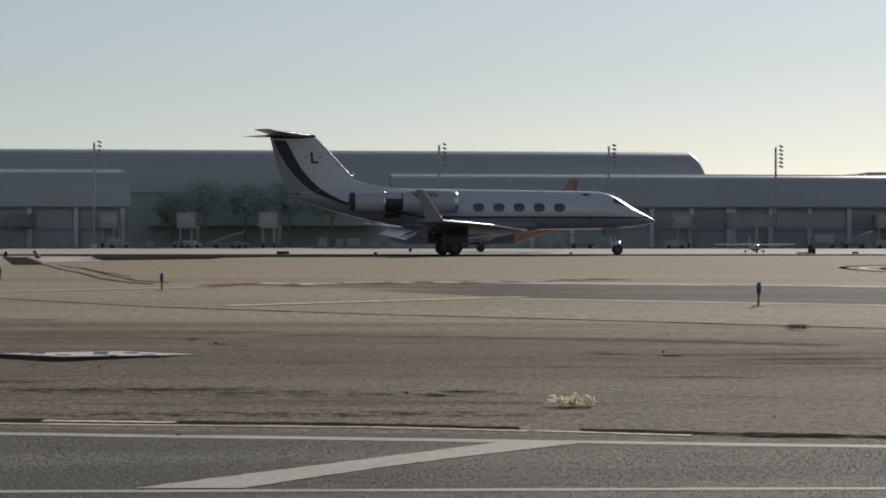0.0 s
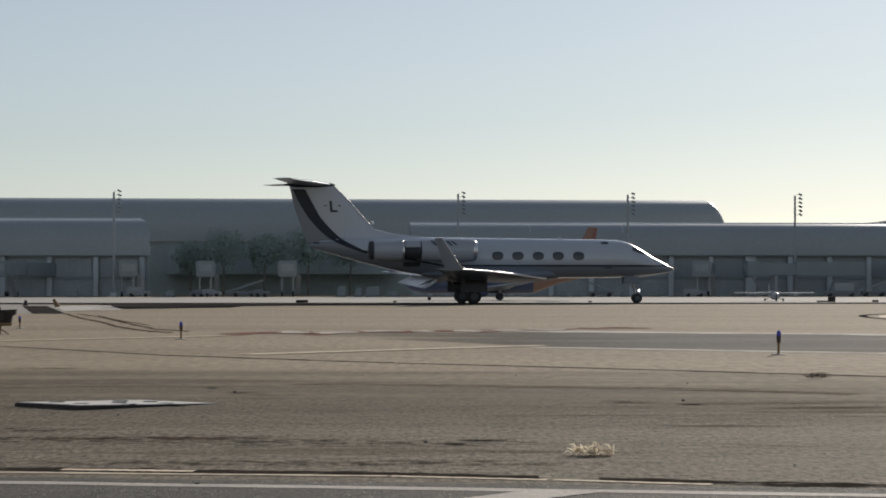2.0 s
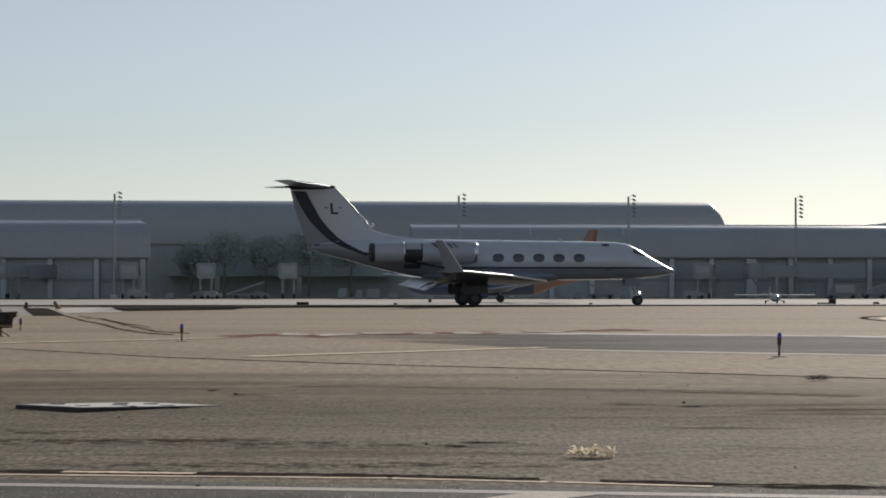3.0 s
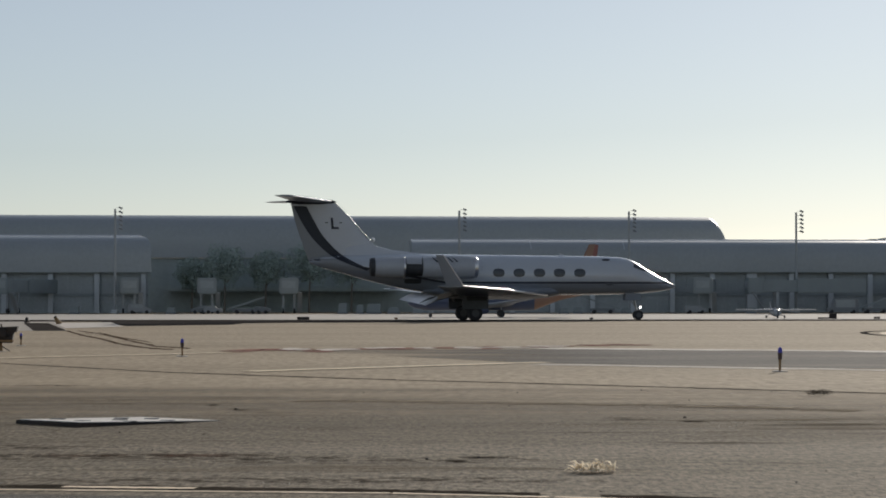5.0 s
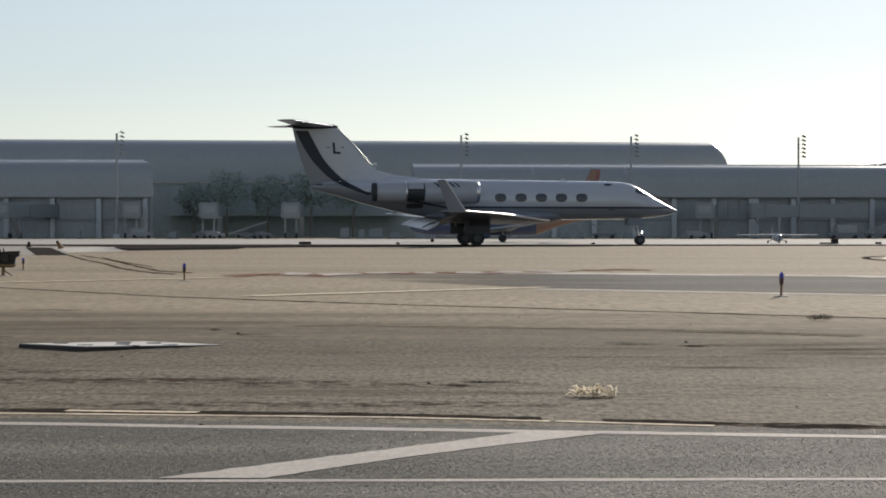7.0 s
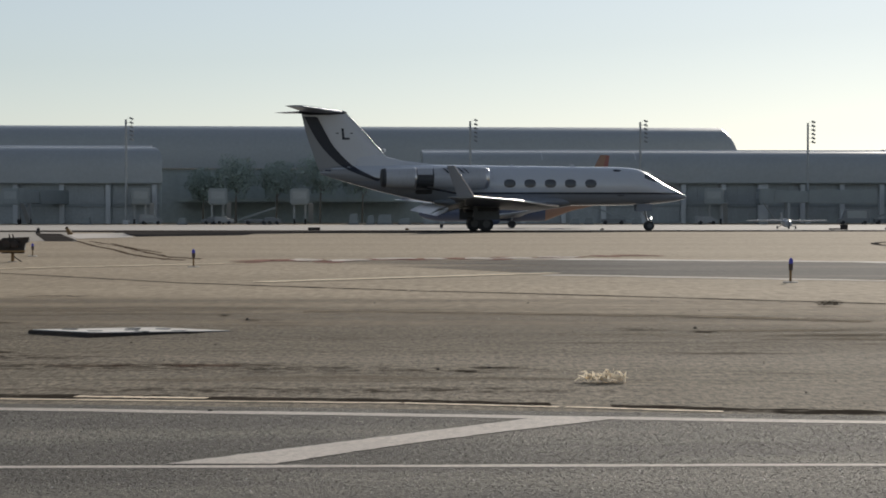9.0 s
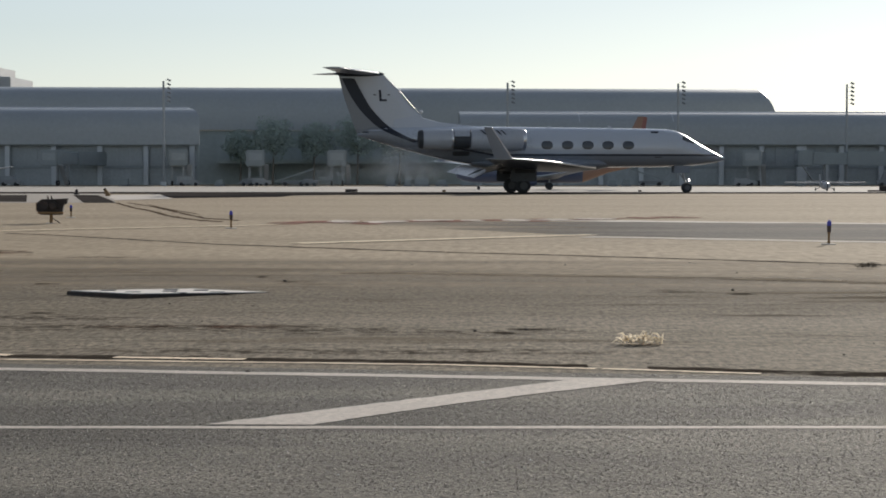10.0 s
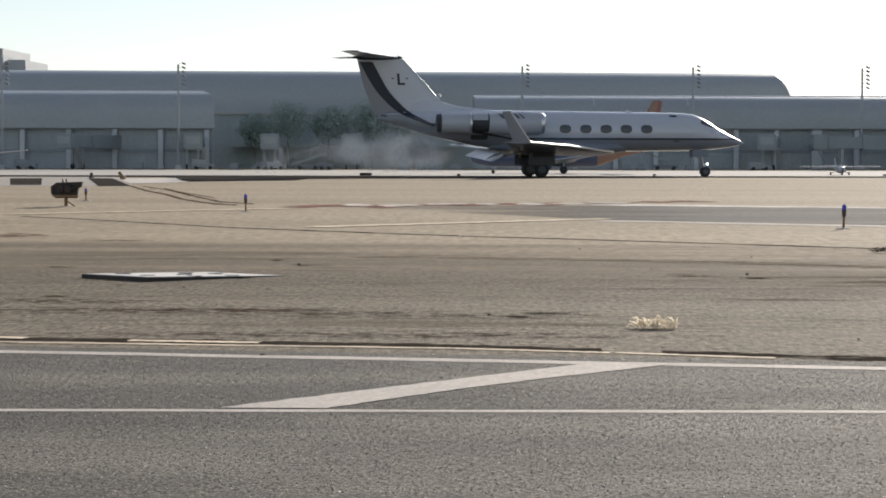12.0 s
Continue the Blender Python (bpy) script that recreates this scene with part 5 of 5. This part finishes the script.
strands("straw_clump", 0.99, 13.5, 80, 0.14, 0.10, 0.08, 0.011, M_STRAW, "small heap of pale dry straw on asphalt", "straw", 3)
strands("weed_tuft", 4.42, 24.5, 90, 0.14, 0.13, 0.06, 0.004, M_WEED, "dry dark weed tuft growing from a crack", "weed", 4)


def stone(name, x, y, r, mat, label, seed):
    rnd = random.Random(seed)
    bm = bmesh.new()
    bmesh.ops.create_icosphere(bm, subdivisions=2, radius=r)
    off = Vector((rnd.uniform(0, 50), rnd.uniform(0, 50), 0))
    for v in bm.verts:
        v.co *= 1 + 0.45 * noise.noise(v.co / r + off)
        v.co.z *= 0.6
    ob = solid(name, bm, mat, label, "stone", "", "loose stones", True)
    ob.location = (x, y, r * 0.38)
    return ob


stone("stone", -1.34, 11.55, 0.014, M_STONE, "small dark clod on the road", 1)
rs = random.Random(21)
for i in range(46):
    y = rs.uniform(9.4, 26)
    stone("stone", rs.uniform(-0.2, 0.2) * y, y, rs.uniform(0.003, 0.0075) * (0.6 + y / 24), M_STONE, "small dark clod on the asphalt", 100 + i)
for i in range(40):
    y = rs.uniform(6.6, 9.4)
    stone("chip", rs.uniform(-0.2, 0.2) * y, y, rs.uniform(0.003, 0.005), M_CHIP, "tiny white stone chip on the road", 200 + i)
for x, y, r in ((0.26, 14.75, 0.016), (-2.1, 21.4, 0.02), (2.3, 19.8, 0.018), (-0.1, 14.6, 0.013)):
    stone("stone", x, y, r, M_STONE, "dark clod of earth on the asphalt", int(x * 100) + 900)


# ---------------------------------------------------------------- loose grit
M_GRIT = bpy.data.materials.new("loose_grit")
M_GRIT.use_nodes = True
gn, gl = M_GRIT.node_tree.nodes, M_GRIT.node_tree.links
geo = gn.new("ShaderNodeNewGeometry")
tones = gn.new("ShaderNodeValToRGB")
el = tones.color_ramp.elements
el[0].position, el[0].color = 0.0, (0.05, 0.045, 0.038, 1)
el[1].position, el[1].color = 1.0, (0.55, 0.49, 0.41, 1)
for p, c in ((0.45, (0.125, 0.11, 0.092, 1)), (0.8, (0.21, 0.185, 0.152, 1))):
    el.new(p).color = c
gl.new(geo.outputs["Random Per Island"], tones.inputs[0])
gl.new(tones.outputs[0], gn["Principled BSDF"].inputs["Base Color"])
gn["Principled BSDF"].inputs["Roughness"].default_value = 0.6


def grit(name, x0, x1, y0, y1, count, size, height, label, seed, keep):
    """Loose stone chips: small five-pointed pyramids scattered over a stretch of ground."""
    rng = np.random.default_rng(seed)
    c = np.column_stack([rng.uniform(x0, x1, count), rng.uniform(y0, y1, count)])
    c = c[keep(c[:, 0], c[:, 1])]
    n = len(c)
    r = rng.uniform(size[0], size[1], n)
    h = rng.uniform(height[0], height[1], n)
    turn = rng.uniform(0, 6.283, n)
    v = np.zeros((n, 5, 3))
    for k in range(4):
        q = turn + k * math.pi / 2 + rng.uniform(-0.4, 0.4, n)
        rr = r * rng.uniform(0.6, 1.2, n)
        v[:, k, 0], v[:, k, 1], v[:, k, 2] = c[:, 0] + rr * np.cos(q), c[:, 1] + rr * np.sin(q), 0.0015
    v[:, 4, 0] = c[:, 0] + r * rng.uniform(-0.4, 0.4, n)
    v[:, 4, 1] = c[:, 1] + r * rng.uniform(-0.4, 0.4, n)
    v[:, 4, 2] = 0.002 + h
    base = (np.arange(n) * 5)[:, None, None]
    f = (base + np.array([[0, 1, 4], [1, 2, 4], [2, 3, 4], [3, 0, 4]])[None]).reshape(-1, 3)
    me = bpy.data.meshes.new(name)
    me.from_pydata(v.reshape(-1, 3).tolist(), [], f.tolist())
    me.materials.append(M_GRIT)
    return tagged(new(name, me), label, "grit", "", "stuff")


grit("road_grit", -3.2, 2.6, 6.2, 11.8, 46000, (0.003, 0.008), (0.0007, 0.0036), "coarse stone chips bedded in the asphalt road", 11,
     lambda x, y: (y < 11.6 - 0.148 * x) & (np.abs(y - 11.27 + 0.155 * x) > 0.09) & (np.abs(y - 9.035 - 0.0233 * x) > 0.05))
grit("shoulder_grit", -9.0, 7.5, 11.9, 19.0, 5200, (0.003, 0.008), (0.001, 0.004), "loose dark and pale grit on the shoulder", 12,
     lambda x, y: (y > 11.75 - 0.148 * x) & (np.abs(x) < 0.26 * y))


# ---------------------------------------------------------------- trees by the terminal
def tree(x, y, h, r, seed):
    rnd = random.Random(seed)
    t = thing("tree", "green leafy tree beside the terminal, paled for haze", "tree", pose(x, y, -1.15), "terminal trees")
    bm = tube((0, 0, 0), (0.2, 0, h * 0.55), 0.28, 0.14, 10)
    for i in range(6):
        a = i * 1.05
        tube((0.2, 0, h * (0.4 + 0.03 * i)), (r * 0.7 * math.cos(a), r * 0.7 * math.sin(a), h * 0.75), 0.1, 0.03, 6, bm)
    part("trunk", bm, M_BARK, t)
    vs, fs = [], []
    for _ in range(3600):
        u = Vector((rnd.gauss(0, 1), rnd.gauss(0, 1), rnd.gauss(0, 1))).normalized() * rnd.random() ** 0.4
        k = 0.75 + 0.5 * noise.noise(u * 2.2 + Vector((seed, 0, 0)))
        c = Vector((u.x * r * k, u.y * r * k, h * 0.68 + u.z * h * 0.34 * k))
        d = Vector((rnd.gauss(0, 1), rnd.gauss(0, 1), rnd.gauss(0, 1))).normalized()
        e = d.orthogonal().normalized()
        s = rnd.uniform(0.16, 0.36)
        i = len(vs)
        vs += [c - d * s, c + e * s * 0.6, c + d * s, c - e * s * 0.6]
        fs.append((i, i + 1, i + 2, i + 3))
    me = bpy.data.meshes.new("crown")
    me.from_pydata([tuple(v) for v in vs], [], fs)
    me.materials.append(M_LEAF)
    ob = new("crown", me)
    ob.parent = t
    tagged(ob, "leafy crown paled for haze")


for x, y, h, r, sd in ((-46.5, 448, 15.0, 6.0, 2), (-38.0, 451, 14.0, 6.2, 3), (-54.0, 452, 12.0, 4.6, 5), (-28.5, 450, 15.5, 6.4, 7), (-19.5, 452, 14.5, 5.6, 9)):
    tree(x, y, h, r, sd)


# ---------------------------------------------------------------- exhaust haze
M_HAZE = bpy.data.materials.new("exhaust_haze")
M_HAZE.use_nodes = True
nt = M_HAZE.node_tree
clear = nt.nodes.new("ShaderNodeBsdfTransparent")
lit = nt.nodes.new("ShaderNodeBsdfTranslucent")
lit.inputs["Color"].default_value = (0.66, 0.72, 0.78, 1)
dull = nt.nodes.new("ShaderNodeBsdfDiffuse")
dull.inputs["Color"].default_value = (0.66, 0.72, 0.78, 1)
half = nt.nodes.new("ShaderNodeMixShader")
half.inputs[0].default_value = 0.7
nt.links.new(lit.outputs[0], half.inputs[1])
nt.links.new(dull.outputs[0], half.inputs[2])
thin = nt.nodes.new("ShaderNodeMixShader")
thin.inputs[0].default_value = 0.11
nt.links.new(clear.outputs[0], thin.inputs[1])
nt.links.new(half.outputs[0], thin.inputs[2])
nt.links.new(thin.outputs[0], nt.nodes["Material Output"].inputs["Surface"])


def haze_mesh(seed):
    """A loose wisp of tiny flecks, thinning outwards."""
    rnd = random.Random(seed)
    vs, fs = [], []
    for _ in range(4200):
        c = Vector((max(-2.2, min(2.2, rnd.gauss(0, 0.85))), max(-1.2, min(1.2, rnd.gauss(0, 0.45))), max(-0.8, min(0.8, rnd.gauss(0, 0.34)))))
        d = Vector((rnd.gauss(0, 1), rnd.gauss(0, 1), rnd.gauss(0, 1))).normalized()
        e = d.orthogonal().normalized()
        r = rnd.uniform(0.018, 0.036)
        i = len(vs)
        vs += [tuple(c - d * r), tuple(c + e * r), tuple(c + d * r), tuple(c - e * r)]
        fs.append((i, i + 1, i + 2, i + 3))
    me = bpy.data.meshes.new("exhaust_wisp")
    me.from_pydata(vs, [], fs)
    me.materials.append(M_HAZE)
    return me


WISPS = []
wisp_meshes = [haze_mesh(40 + i) for i in range(4)]
for i in range(30):
    w = tagged(new("exhaust_wisp", wisp_meshes[i % 4]), "thin pale wisp of engine exhaust haze", "exhaust", "exhaust wisps", "stuff")
    WISPS.append(w)


# ---------------------------------------------------------------- what moves
def motions():
    roll = [(0, 0.0), (5, 0.0), (10.5, 0.0), (11.0, 0.012), (11.5, 0.06), (12.0, 0.22)]
    c, s = math.cos(radians(JET_TURN)), math.sin(radians(JET_TURN))
    walk(JET, [(t, pose(JET_AT[0] + d * c, JET_AT[1] + d * s, 0, 0, 0, JET_TURN)) for t, d in roll])
    for w, r in WHEELS:
        walk(w, [(t, pose(*w.location, 0, math.degrees(d / r), 0)) for t, d in roll])
    # exhaust: each wisp leaves its nozzle, slows, sinks and spreads behind the tail
    rnd = random.Random(8)
    for i, w in enumerate(WISPS):
        side = -1 if i % 2 else 1
        start = 8.7 + i * 0.10
        sway, up, reach = rnd.uniform(0.5, 7.5), rnd.uniform(-0.25, 0.9), rnd.uniform(0.55, 1.25)
        turn = rnd.uniform(-50, 50)
        rows = [(0, -1.7, 0, 0, 0), (start, -1.7, 0, 0, 0), (start + 0.3, -5.4, 0, 0, 0), (start + 0.55, -6.6, 0.25 * sway, -1.0, 0.2),
                (start + 1.0, -8.2 * reach, 0.6 * sway, -2.0 + 0.4 * up, 0.5), (start + 1.7, -9.6 * reach, sway, -2.3 + up, 0.8), (start + 3.4, -12.5 * reach, 1.3 * sway, -2.2 + 1.5 * up, 1.0)]
        keys = [r for r in rows if r[0] < 11.9]
        if keys[-1] is not rows[-1]:
            a, b = keys[-1], rows[len(keys)]
            f = (12.0 - a[0]) / (b[0] - a[0])
            keys.append((12.0, *(a[k] + (b[k] - a[k]) * f for k in range(1, 5))))
        else:
            keys.append((12.0, *rows[-1][1:]))
        out = []
        for t, x, y, z, k in keys:
            lx, ly = x, side * 2.05 + y
            out.append((t, pose(JET_AT[0] + lx * c - ly * s, JET_AT[1] + lx * s + ly * c, 3.13 + z, 0.4 * turn * k, 0.7 * turn * k, JET_TURN + turn * k)))
        walk(w, out)


motions()
